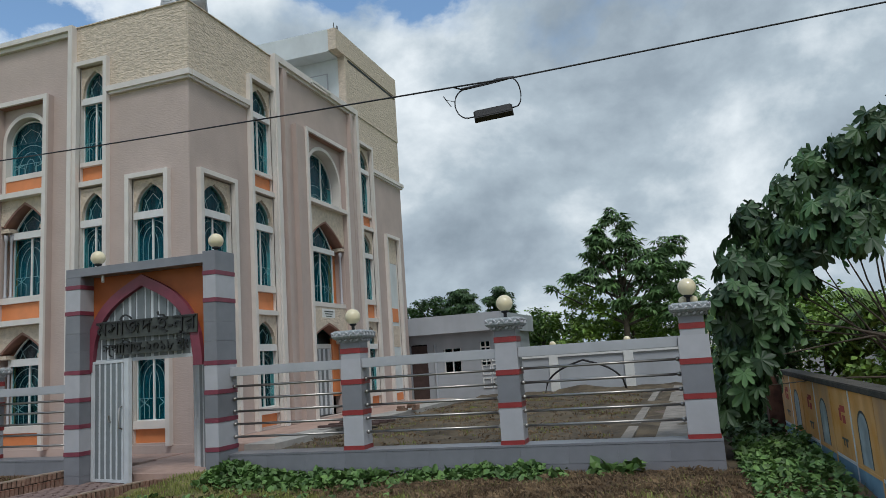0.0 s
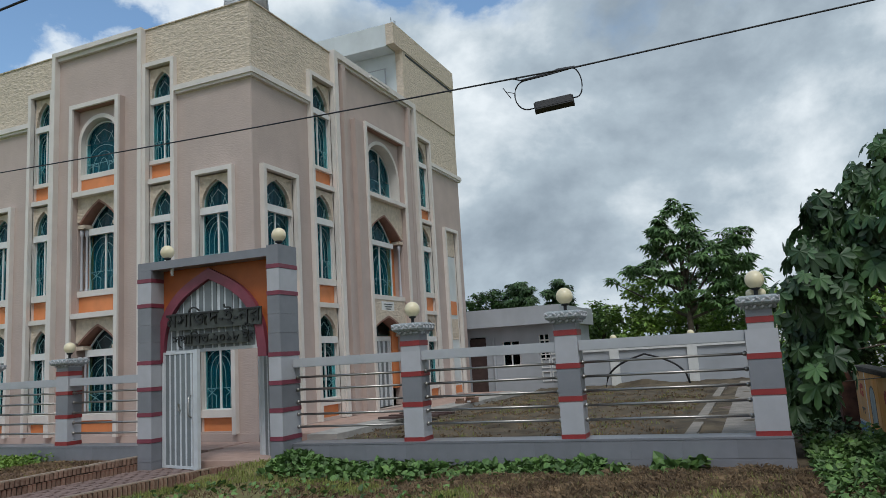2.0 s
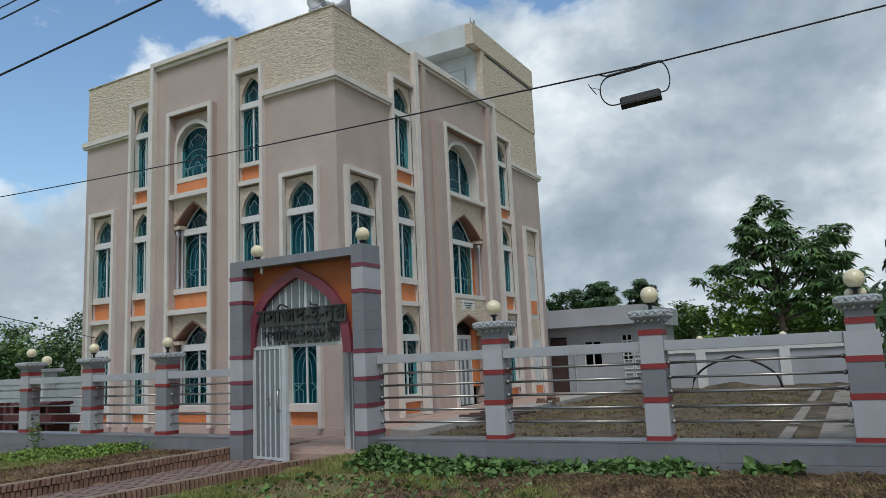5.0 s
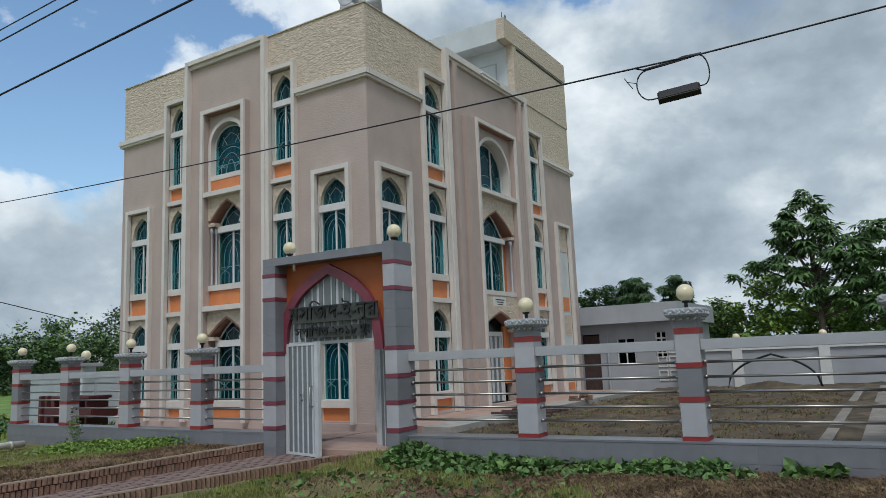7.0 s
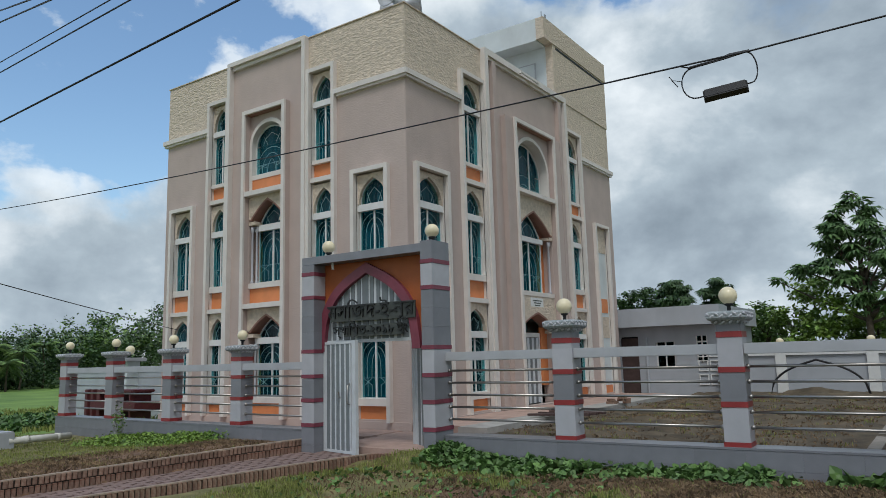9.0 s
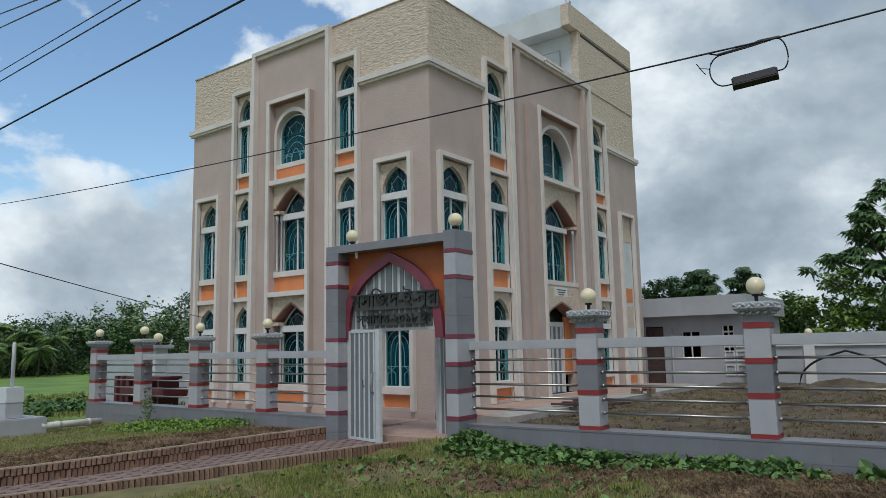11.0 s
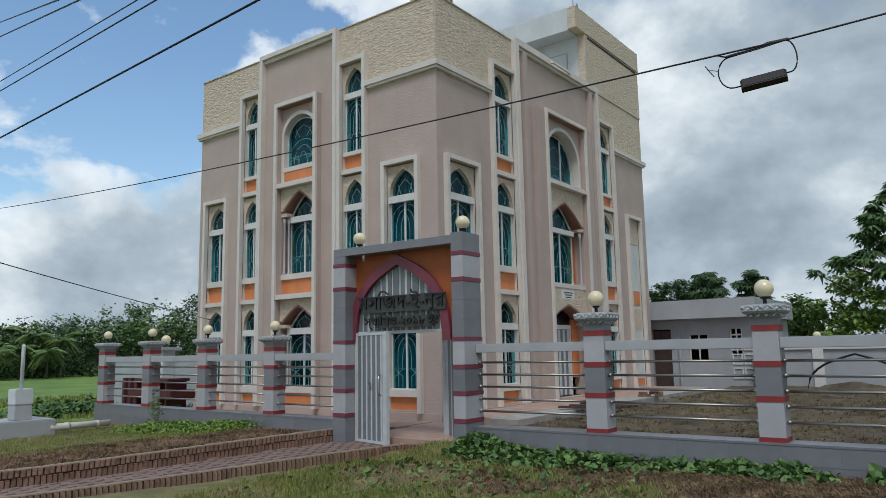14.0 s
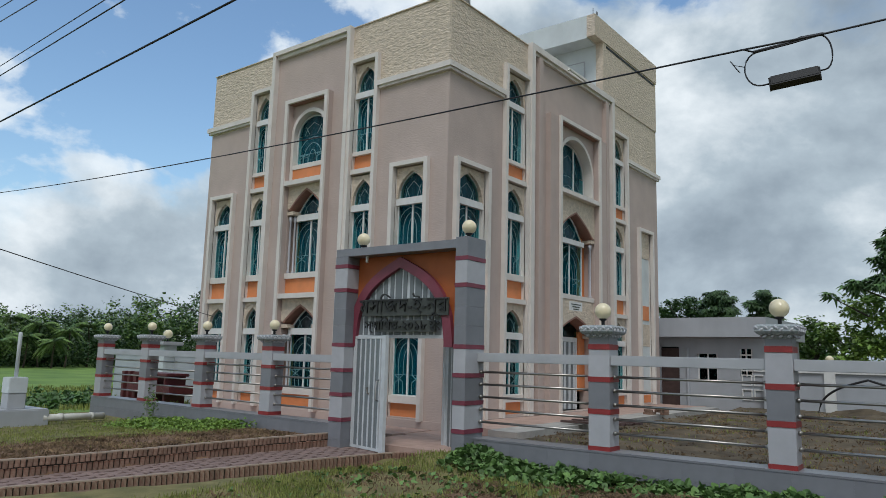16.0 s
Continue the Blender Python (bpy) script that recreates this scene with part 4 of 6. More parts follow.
part("small_fitting", bm, FRAME, gate, "small white hanging lamp socket", at=GATE)

# ---------------------------------------------------------------- ground
def ease(a, b, x):
    t = min(1.0, max(0.0, (x - a) / (b - a)))
    return t * t * (3 - 2 * t)


def path_left(y):
    return -11.43 - (10.1 - y) * 0.16


def path_right(y):
    return -10.1 - (9.3 - y) * 0.265


def path_z(y):
    return -0.10 - 0.10 * ease(10.2, 4.0, y)


def fence_y(x):
    return 10.66 + 0.0279 * x if x > -11.46 else 10.34 - 0.0279 * (x + 11.46)


def ground_z(x, y):
    fy = fence_y(x)
    if y > fy and -21.2 < x < 0.0 and y < 27.3:
        z = 0.22 * ease(-8.7, -7.9, x) + 0.02 * noise.noise((x * 0.9, y * 0.9, 3))
        if x > -8 and y > 11.2:
            z += 0.10 * noise.noise((x * 0.5, y * 0.5, 1.3)) * ease(11.2, 12.4, y) + 0.09 * noise.noise((x * 2.4, y * 2.4, 7))
        if x < -8.2:
            z -= 0.05
        return z
    if x > path_right(y) - 0.05:
        z = -0.17 + 0.05 * ease(-9, -2, x)
        z += 0.05 * noise.noise((x * 0.8, y * 0.8, 0)) + 0.03 * noise.noise((x * 2.7, y * 2.7, 4))
        z += 0.06 * ease(-5.5, -3.5, x) * ease(0.6, -0.6, x) * ease(7.4, 8.2, y) * ease(9.9, 9.0, y)
        z += 0.20 * ease(-6.6, -8.0, x) * ease(-9.7, -8.8, x) * ease(8.8, 9.9, y) - 0.14 * ease(1.0, 0.15, x - path_right(y)) * ease(9.8, 9.0, y)
        if y > 27.3 or x > 4:
            z -= 0.1
        return z
    if x > path_left(y) - 0.1 and y < 10.4:
        return path_z(y) - 0.12
    z = 0.03 + 0.03 * noise.noise((x * 0.8, y * 0.8, 2))
    z -= 0.22 * ease(-13, -18.5, x) + 0.20 * ease(-22.5, -28, x)
    return z


def axis_steps(lo, a, b, hi, fine, n):
    mid = [a + i * fine for i in range(int((b - a) / fine) + 1)]
    left = [a - (a - lo) * (i / n) ** 2.6 for i in range(n, 0, -1)]
    right = [mid[-1] + (hi - mid[-1]) * (i / n) ** 2.6 for i in range(1, n + 1)]
    return left + mid + right


def build_ground():
    xs, ys = axis_steps(-1500, -26, 5, 1500, 0.2, 26), axis_steps(-900, 2, 28, 1800, 0.2, 26)
    verts = [(x, y, ground_z(x, y)) for y in ys for x in xs]
    nx = len(xs)
    faces, mats = [], []
    for j in range(len(ys) - 1):
        for i in range(nx - 1):
            faces.append((j * nx + i, j * nx + i + 1, (j + 1) * nx + i + 1, (j + 1) * nx + i))
            x, y = (xs[i] + xs[i + 1]) / 2, (ys[j] + ys[j + 1]) / 2
            nn = noise.noise((x * 0.7, y * 0.7, 9)) + 0.5 * noise.noise((x * 2.1, y * 2.1, 5))
            if y > fence_y(x) and -21.2 < x < 0.2 and y < 27.3:
                m = 2
            elif x < path_left(y) - 0.1:
                if x < -22.5 or y > 28:
                    m = 3
                else:
                    d = path_left(y) - x
                    m = 1 if 0.1 < d < 2.5 + 0.8 * nn else 0
            elif x < path_right(y):
                m = 1
            elif y > 27.3:
                m = 3
            else:
                dry = ease(-6.0, -3.5, x) * ease(7.0, 8.8, y)
                m = 1 if nn + dry * 0.8 > 0.42 else 0
            mats.append(m)
    me = bpy.data.meshes.new("ground")
    me.from_pydata(verts, [], faces)
    me.polygons.foreach_set("material_index", mats)
    me.polygons.foreach_set("use_smooth", [True] * len(faces))
    for m in (LAWN, SOIL, COURT, FIELD):
        me.materials.append(m)
    return tagged(new("ground", me), "uneven grassy and earthy ground with green fields beyond", "ground", kind="structure")


build_ground()

# paving behind the gate, round the building
paving = tagged(mesh_object("pavement", boxes((-11.1, -8.45, 10.14, 12.95, -0.3, 0.022), (-10.98, -9.35, 12.95, 26.5, -0.3, 0.19), (-11.3, -9.35, 12.0, 12.952, -0.3, 0.014), (-20.9, -11.3, 11.6, 12.95, -0.3, 0.03)), PINKPAVE), "dull pink paved apron round the building", "pavement", kind="structure")
tagged(mesh_object("pavement", boxes((-9.33, -8.6, 12.4, 25.5, -0.2, 0.23)), CONCRETE), "pale concrete strip beside the courtyard soil", "pavement", kind="structure")
tagged(mesh_object("kerb", boxes((-1.57, -1.39, 11.0, 24.5, 0.0, 0.27)), OLD_OR_SHADED_CONC), "pale concrete kerb along the courtyard", "kerb", kind="structure")
# on this strip the darker concrete also takes in the shadow
tagged(mesh_object("pavement", boxes((-1.02, -0.05, 10.95, 25.5, 0.0, 0.28)), OLD_OR_SHADED_CONC), "grey concrete strip behind the fence", "pavement", kind="structure")
tagged(mesh_object("kerb", boxes((-7.9, -1.575, 11.02, 11.14, 0.0, 0.275)), OLD_OR_SHADED_CONC), "weathered concrete kerb along the fence", "kerb", kind="structure")

tagged(mesh_object("drain", boxes((-1.338, -1.022, 11.0, 24.5, 0.0, 0.20)), BED), "muddy drain between two concrete strips", "drain", kind="structure")

# brick path with brick edging
path = thing("brick_path", (-10.5, 7.5, 0), "brick paved path leading to the gate", "path", kind="structure")
bm = bmesh.new()
rows = [10.5 - 0.35 * i for i in range(0, 32)]
prev = None
for y in rows:
    cur = [bm.verts.new((x, y, path_z(y) - dz)) for x, dz in ((path_left(y), 0.012), (path_right(y), 0.012))]
    low = [bm.verts.new((x, y, path_z(y) - 0.3)) for x in (path_left(y), path_right(y))]
    if prev:
        bm.faces.new((prev[0][0], prev[0][1], cur[1], cur[0]))
        bm.faces.new((prev[0][1], prev[1][1], low[1], cur[1]))
        bm.faces.new((prev[0][0], cur[0], low[0], prev[1][0]))
    prev = (cur, low)
part("bed", bm, BED, path, "sandy joint bed", at=Matrix())


def path_bricks():
    paver = boxes((-0.058, 0.058, -0.12, 0.12, -0.04, 0.0))
    me = None
    rng = random.Random(11)
    y = 10.35
    while y > 3.0:
        x = path_right(y) - 0.075
        col = 0
        while x > path_left(y) + 0.06:
            if me is None:
                ob = part("paver", paver, PAVER, path)
                me = ob.data
            else:
                ob = new("paver", me)
                ob.parent = path
            yy = y - (0.125 if col % 2 else 0.0)
            ob.matrix_basis = path.matrix_basis.inverted() @ Matrix.Translation((x, yy, path_z(yy) + rng.uniform(-0.003, 0.003))) @ Euler((rng.uniform(-0.006, 0.006) + 0.017, rng.uniform(-0.008, 0.008), rng.uniform(-0.015, 0.015))).to_matrix().to_4x4()
            x -= 0.122
            col += 1
        y -= 0.252


path_bricks()


def edging(name, label, line, z_of, rows, y0, y1, thick):
    """Bricks on end in one or two courses along a line x = line(y)."""
    e = thing(name, (line(y0), y0, 0), label, "brick edging", kind="structure")
    rng = random.Random(3)
    data = {}
    y = y0
    slope = (line(y1) - line(y0)) / (y1 - y0)
    yaw = math.degrees(math.atan(-slope))
    while y > y1:
        for k, (za, zb) in enumerate(rows):
            if k not in data:
                b = boxes((-thick, 0, -0.033, 0.033, za + 0.007, zb - 0.006))
                bmesh.ops.bevel(b, geom=b.edges[:], offset=0.006, segments=1, affect="EDGES")
                ob = part("brick", b, BRICK, e)
                data[k] = ob.data
            else:
                ob = new("brick", data[k])
                ob.parent = e
            yy = y - (0.04 if k % 2 else 0.0)
            ob.matrix_basis = e.matrix_basis.inverted() @ pose(line(yy) + rng.uniform(-0.012, 0.012), yy, z_of(yy) + rng.uniform(-0.006, 0.006), rng.uniform(-2, 2), rng.uniform(-2, 2), yaw + rng.uniform(-2, 2))
        y -= 0.082 / math.sqrt(1 + slope * slope)
    n = 30
    bm = bmesh.new()
    prev = None
    za, zb = min(r[0] for r in rows), max(r[1] for r in rows)
    for q in range(n + 1):
        yy = y0 + (y1 - y0) * q / n
        cur = [bm.verts.new((line(yy) + dx, yy, z_of(yy) + dz)) for dx, dz in ((-0.03, za), (-0.03, zb - 0.02), (-thick + 0.03, zb - 0.02), (-thick + 0.03, za))]
        if prev:
            for a in range(4):
                bm.faces.new((prev[a], prev[(a + 1) % 4], cur[(a + 1) % 4], cur[a]))
        prev = cur
    part("mortar", bm, JOINT, e, at=Matrix())
    bm = bmesh.new()
    prev = None
    for q in range(n * 4 + 1):
        yy = y0 + (y1 - y0) * q / (n * 4)
        w0, w1 = 0.012 * noise.noise((yy * 3, 0, 1)), 0.02 * noise.noise((yy * 4, 5, 2))
        top = z_of(yy) + zb + 0.006 + 0.008 * noise.noise((yy * 5, 1, 0))
        cur = [bm.verts.new((line(yy) + dx, yy, z)) for dx, z in ((-0.006 + w0, top - 0.022), (-0.010 + w0, top), (-thick * 0.8 + w1, top), (-thick + 0.004, top - 0.022))]
        if prev:
            for a in range(3):
                bm.faces.new((prev[a], prev[a + 1], cur[a + 1], cur[a]))
        prev = cur
    part("mortar_cap", bm, MORTAR, e, "sandy mortar cap", at=Matrix())


edging("path_edging", "weathered red brick edging of two upright courses", lambda y: path_left(y), lambda y: path_z(y), [(-0.03, 0.12), (0.12, 0.25)], 10.05, 3.0, 0.12)
edging("path_edging", "weathered red brick edging flush with the path", lambda y: path_right(y) + 0.10, path_z, [(-0.2, 0.02)], 10.15, 3.0, 0.10)

sill = thing("gate_sill", (-9.2, 10.1, 0), "weathered red brick sill at the gate opening", "brick edging", kind="structure")
rng = random.Random(8)
sill_mesh = None
for i in range(17):
    q = i / 16
    if sill_mesh is None:
        b = boxes((-0.033, 0.033, -0.06, 0.05, -0.22, 0.0))
        bmesh.ops.bevel(b, geom=b.edges[:], offset=0.006, segments=1, affect="EDGES")
        ob = part("brick", b, BRICK, sill)
        sill_mesh = ob.data
    else:
        ob = new("brick", sill_mesh)
        ob.parent = sill
    ob.matrix_basis = sill.matrix_basis.inverted() @ pose(-9.80 + 1.31 * q, 10.06 + 0.02 * q, -0.075 + 0.10 * q + rng.uniform(-0.006, 0.006), rng.uniform(-2, 2), rng.uniform(-2, 2), rng.uniform(-3, 3))

# ---------------------------------------------------------------- behind the courtyard
def back_wall():
    w = thing("wall_north", (-3, 27.1, 0), "grey plastered boundary wall with white piers", "wall", kind="structure")
    part("wall_panel", boxes((-7.48, 6.5, 27.0, 27.18, -0.3, 1.50)), SHED, w, at=Matrix())
    part("coping", boxes((-7.48, 6.5, 26.93, 27.22, 1.50, 1.62)), FRAME, w, "white coping", at=Matrix())
    for x in (-5.35, -2.55, 0.25, 3.1):
        part("pier", boxes((x - 0.17, x + 0.17, 26.9, 27.25, -0.3, 1.72)), FRAME, w, "white pier", at=Matrix())


back_wall()
for x in (-5.35, -2.55, 0.25):
    lamp = thing("wall_lamp", (x, 27.07, 1.72), "cream globe lamp on a white pier", "lamp", "globe lamps on the back wall")
    globe_lamp_parts(lamp, 0.0, 0.13)


def outbuilding():
    s = thing("outbuilding", (-9.5, 28.5, 0.1), "single-storey pale grey outbuilding with flat roof", "building")
    bm = bmesh.new()
    holes = [(-11.4, -10.65, 0.1, 2.35), (-9.95, -9.2, 1.1, 2.1), (-8.4, -7.95, 1.3, 2.3)]
    at = -13.0
    for a, b, z0, z1 in holes:
        box(bm, at, a, 27.5, 27.7, -0.1, 2.72)
        box(bm, a, b, 27.5, 27.7, z1, 2.72)
        if z0 > 0.15:
            box(bm, a, b, 27.5, 27.7, -0.1, z0)
        at = b
    box(bm, at, -7.5, 27.5, 27.7, -0.1, 2.72)
    box(bm, -7.7, -7.5, 27.7, 33, -0.1, 2.72)
    box(bm, -13.0, -12.8, 27.7, 33, -0.1, 2.72)
    box(bm, -12.8, -7.7, 32.8, 33, -0.1, 2.72)
    part("wall", bm, SHED, s, at=Matrix())
    part("roof", boxes((-13.2, -7.3, 26.95, 33.2, 2.722, 3.44)), SHED, s, "grey flat roof with deep fascia", at=Matrix())
    part("door", boxes((-11.39, -10.66, 27.6, 27.64, -0.05, 2.3)), DOORBROWN, s, "dark brown metal door", at=Matrix())
    for a, b, z0, z1 in holes[1:]:
        w = part("window", boxes((a, a + 0.05, 27.56, 27.62, z0, z1), (b - 0.05, b, 27.56, 27.62, z0, z1), ((a + b) / 2 - 0.025, (a + b) / 2 + 0.025, 27.56, 27.62, z0, z1), (a, b, 27.55, 27.63, z1 - 0.25, z1 - 0.19)), FRAME, s, "white framed window", at=Matrix())
        part("pane", boxes((a + 0.05, b - 0.05, 27.59, 27.595, z0, z1)), TEAL, w, at=Matrix())
    # added near-black sheet makes the room behind the windows look unlit
    part("inner_dark", boxes((-12.7, -7.8, 31.0, 31.1, 0, 2.7)), DARK, s, at=Matrix())
    # white vent blocks on the wall
    for i in range(3):
        z = 0.45 + i * 0.52
        for dx in (-0.42, 0.0):
            part("vent_block", boxes((dx - 7.92, dx - 7.88, 27.46, 27.5, z, z + 0.4), (dx - 7.60, dx - 7.56, 27.46, 27.5, z, z + 0.4), (dx - 7.88, dx - 7.60, 27.46, 27.5, z, z + 0.04), (dx - 7.88, dx - 7.60, 27.46, 27.5, z + 0.36, z + 0.4)), FRAME, s, at=Matrix())
    bm = bmesh.new()
    tube(bm, [(-10.3, 27.42, 2.3), (-10.3, 27.42, 0.1), (-10.45, 27.2, 0.02)], 0.05, 8)
    part("drain_pipe", bm, SHED, s, at=Matrix())


outbuilding()

# black arched frame on the earth mound, and rubble
arch_frame = thing("arched_frame", (-4.0, 25.2, 0.15), "dark bent metal arch frame standing on soil", "metal frame")
bm = bmesh.new()
cv = arch_curve(1.45, 1.20, "ogee", 12)
tube(bm, [(u, 0, 0.0 + v) for u, v in cv], 0.035, 8)
part("arch_bar", bm, BLACK, arch_frame, smooth=True)


def heap(name, at, rx, ry, h, mat, label, seed):
    bm = bmesh.new()
    n = 22
    rows = []
    for j in range(n + 1):
        row = []
        for i in range(n + 1):
            u, v = 2 * i / n - 1, 2 * j / n - 1
            r = min(1.0, math.hypot(u, v))
            z = h * (1 - r * r) * (0.8 + 0.5 * noise.noise((u * 2.5 + seed, v * 2.5, seed))) + 0.05 * noise.noise((u * 9, v * 9, seed)) - 0.06
            row.append(bm.verts.new((u * rx, v * ry, z)))
        rows.append(row)
    for a, b in zip(rows, rows[1:]):
        for i in range(n):
            bm.faces.new((a[i], a[i + 1], b[i + 1], b[i]))
    ob = mesh_object(name, bm, mat, True)
    ob.matrix_basis = pose(*at)
    return tagged(ob, label, "soil heap", kind="stuff")


heap("soil_heap", (-3.9, 24.6, 0.12), 2.1, 1.2, 0.42, COURT, "low brown soil heap in the courtyard", 2)
bricks = thing("brick_pile", (-8.75, 20.2, 0.2), "small pile of loose red bricks", "bricks")
rng = random.Random(4)
for i in range(9):
    b = part("brick", boxes((-0.12, 0.12, -0.06, 0.06, 0, 0.07)), BRICK, bricks)
    b.matrix_basis = pose(rng.uniform(-0.25, 0.25), rng.uniform(-0.2, 0.2), 0.03 + 0.075 * (i // 4), 0, 0, rng.uniform(-40, 40))
planks = thing("timber_planks", (-8.3, 15.2, 0.25), "dark short planks lying on the soil", "planks")
for i in range(3):
    b = part("plank", soft_box(-0.75, 0.75, -0.08, 0.08, 0, 0.05, 0.006), DOORBROWN, planks)
    b.matrix_basis = pose(0.15 * i, 0.2 * i, 0.02 + 0.02 * i, 0, 0, 12 - 9 * i)


# painted boundary wall beside the courtyard
def painted_wall():
    x0, x1, y0, y1, z1 = 1.15, 1.35, 4.0, 14.5, 1.0
    w = thing("wall_east", (x0, 10, 0), "weathered ochre painted boundary wall with faded writing", "wall", kind="structure")
    part("wall_body", boxes((x0 + 0.012, x1, y0, y1, -0.5, z1)), CONCRETE, w, at=Matrix())
    part("coping", soft_box(x0 - 0.04, x1 + 0.04, y0, y1 + 0.03, z1, z1 + 0.08, 0.012), MOSSY, w, "mossy dark coping", at=Matrix())
    part("end_face", boxes((x0 + 0.002, x1 - 0.002, y1, y1 + 0.012, -0.5, z1 - 0.002)), BRICK, w, "bare brick end", at=Matrix())
    n = 10
    L = (y1 - y0) / n
    for i in range(n):
        a, b = y0 + i * L, y0 + (i + 1) * L
        p = part("painted_panel", boxes((x0, x0 + 0.011, a + 0.03, b - 0.03, 0.13, z1 - 0.01)), YELLOW if i % 3 else YELLOW2, w, "ochre painted panel", at=Matrix())
        part("blue_panel", boxes((x0, x0 + 0.011, a + 0.03, b - 0.03, -0.4, 0.09)), PALEBLUE, w, "pale blue lower band", at=Matrix())
        part("panel_line", boxes((x0 - 0.004, x0 + 0.011, a - 0.03, a + 0.03, -0.4, z1 - 0.01), (x0 - 0.004, x0 + 0.011, a + 0.03, b - 0.03, 0.09, 0.13)), FRAME if i % 2 else YELLOW, w, at=Matrix())
        if i % 2:
            for y_a, y_b, z_a, z_b, m in ((0.28, 0.52, 0.70, 0.78, WALLRED), (0.30, 0.44, 0.56, 0.66, WALLRED), (0.50, 0.60, 0.58, 0.74, WALLRED), (0.30, 0.62, 0.34, 0.37, SIGN), (0.36, 0.42, 0.26, 0.34, SIGN), (0.50, 0.55, 0.27, 0.34, SIGN)):
                part("writing_bar", boxes((x0 - 0.003, x0 - 0.001, a + y_a, a + y_b, z_a, z_b)), m, p, "faded illegible painted stroke", at=Matrix())
        else:
            outline = [(-0.22, 0)] + [(c, 0.42 + d) for c, d in arch_curve(0.22, 0.2, "round")] + [(0.22, 0)]
            bm = bmesh.new()
            bm.faces.new([bm.verts.new((u, -0.001, 0.16 + v)) for u, v in outline])
            bm.transform(pose(x0, (a + b) / 2, 0, 0, 0, -90))
            part("painted_arch", bm, FADEDBLUE, p, "faded pale blue painted arch", at=Matrix())
            bm = bmesh.new()
            strip(bm, [(u, 0.16 + v) for u, v in outline], 0.03, -0.004, -0.002)
            bm.transform(pose(x0, (a + b) / 2, 0, 0, 0, -90))
            part("arch_outline", bm, SIGN, p, "dark painted outline", at=Matrix())
    part("pier", soft_box(x0 - 0.26, x1 + 0.05, y1 + 0.02, y1 + 0.36, -0.5, z1 - 0.05, 0.015), BARE, w, "dark bare brick pier", at=Matrix())
    w.matrix_basis = pose(1.2, 14.5, 0, 0, 0, 2.16) @ pose(-1.15, -14.5, 0) @ w.matrix_basis


painted_wall()

# ---------------------------------------------------------------- left side: pump base, pipe, far wall
pump = thing("concrete_stand", (-19.6, 7.2, -0.2), "white and grey painted concrete stand with a thin pole", "pedestal")
part("base", soft_box(-0.9, 0.40, -2.9, 0.70, -0.1, 0.42, 0.03), GREY_B, pump, "grey concrete base block")
part("lower_block", soft_box(-0.20, 0.20, -0.20, 0.20, 0.422, 0.79, 0.015), GREY_B, pump, "grey painted lower block")
part("upper_block", soft_box(-0.21, 0.21, -0.21, 0.21, 0.792, 1.17, 0.015), GATE_W, pump, "white painted upper block")
bm = bmesh.new()
lathe(bm, [(0.045, 1.17), (0.045, 2.20), (0.04, 2.23), (0.025, 2.25)], 14)
part("pole", bm, GATE_W, pump, "white metal pole", smooth=True)
pipe = thing("drain_pipe", (-19.4, 8.0, 0.0), "white plastic pipe lying on the ground", "pipe")
bm = bmesh.new()
tube(bm, [(-19.25, 7.75, 0.0), (-19.78, 9.55, -0.06)], 0.085, 14)
part("tube", bm, PVC, pipe, smooth=True, at=Matrix())
for q in (0.25, 0.76):
    bm = bmesh.new()
    a, b = Vector((-19.25, 7.75, 0.0)), Vector((-19.78, 9.55, -0.06))
    tube(bm, [a.lerp(b, q), a.lerp(b, q + 0.05)], 0.098, 14)
    part("collar", bm, PVC, pipe, smooth=True, at=Matrix())


wp = thing("lamp_post", (-27.2, 15.8, -0.25), "white square post with globe lamp", "post")
part("shaft", soft_box(-0.27, 0.27, -0.27, 0.27, 0, 2.14), GATE_W, wp)
part("cap", soft_box(-0.46, 0.46, -0.46, 0.46, 2.14, 2.29, 0.03), GREY_L, wp)
globe_lamp_parts(wp, 2.29, 0.18)
fw = thing("wall_west", (-27, 16, -0.3), "low grey plastered boundary wall", "wall", kind="structure")
part("wall_panel", boxes((-31.5, -21.3, 16.0, 16.2, -0.5, 1.52)), SHED, fw, at=Matrix())
part("coping", boxes((-31.5, -21.3, 15.95, 16.25, 1.52, 1.64)), GREY_L, fw, at=Matrix())
# maroon cart behind the rails
cart = thing("maroon_cart", (-25.0, 14.0, -0.25), "dark maroon metal cart with slatted side", "cart")
part("bed", soft_box(-0.9, 1.9, -0.5, 0.5, 0.45, 0.75, 0.04), CARRED, cart)
part("top_board", soft_box(-0.6, 1.6, -0.45, 0.45, 1.05, 1.15, 0.03), CARRED, cart)
for x in (-0.5, 0.4, 1.4):
    part("leg", soft_box(x - 0.05, x + 0.05, -0.4, 0.4, 0.0, 1.05, 0.01), CARRED, cart)
for x in (-1.9, -1.5, -1.1):
    part("slat", soft_box(x - 0.1, x + 0.1, -0.1, 0.1, 0.0, 1.15, 0.02), CARRED, cart)

# ---------------------------------------------------------------- overhead wire with flood lamp, and cables
def cable(name, a, b, sag, r, label, n=24):
    a, b = Vector(a), Vector(b)
    bm = bmesh.new()
    tube(bm, [a.lerp(b, i / n) - Vector((0, 0, sag * 4 * (i / n) * (1 - i / n))) for i in range(n + 1)], r, 6)
    return tagged(mesh_object(name, bm, CABLE, True), label, "cable", "overhead cables")


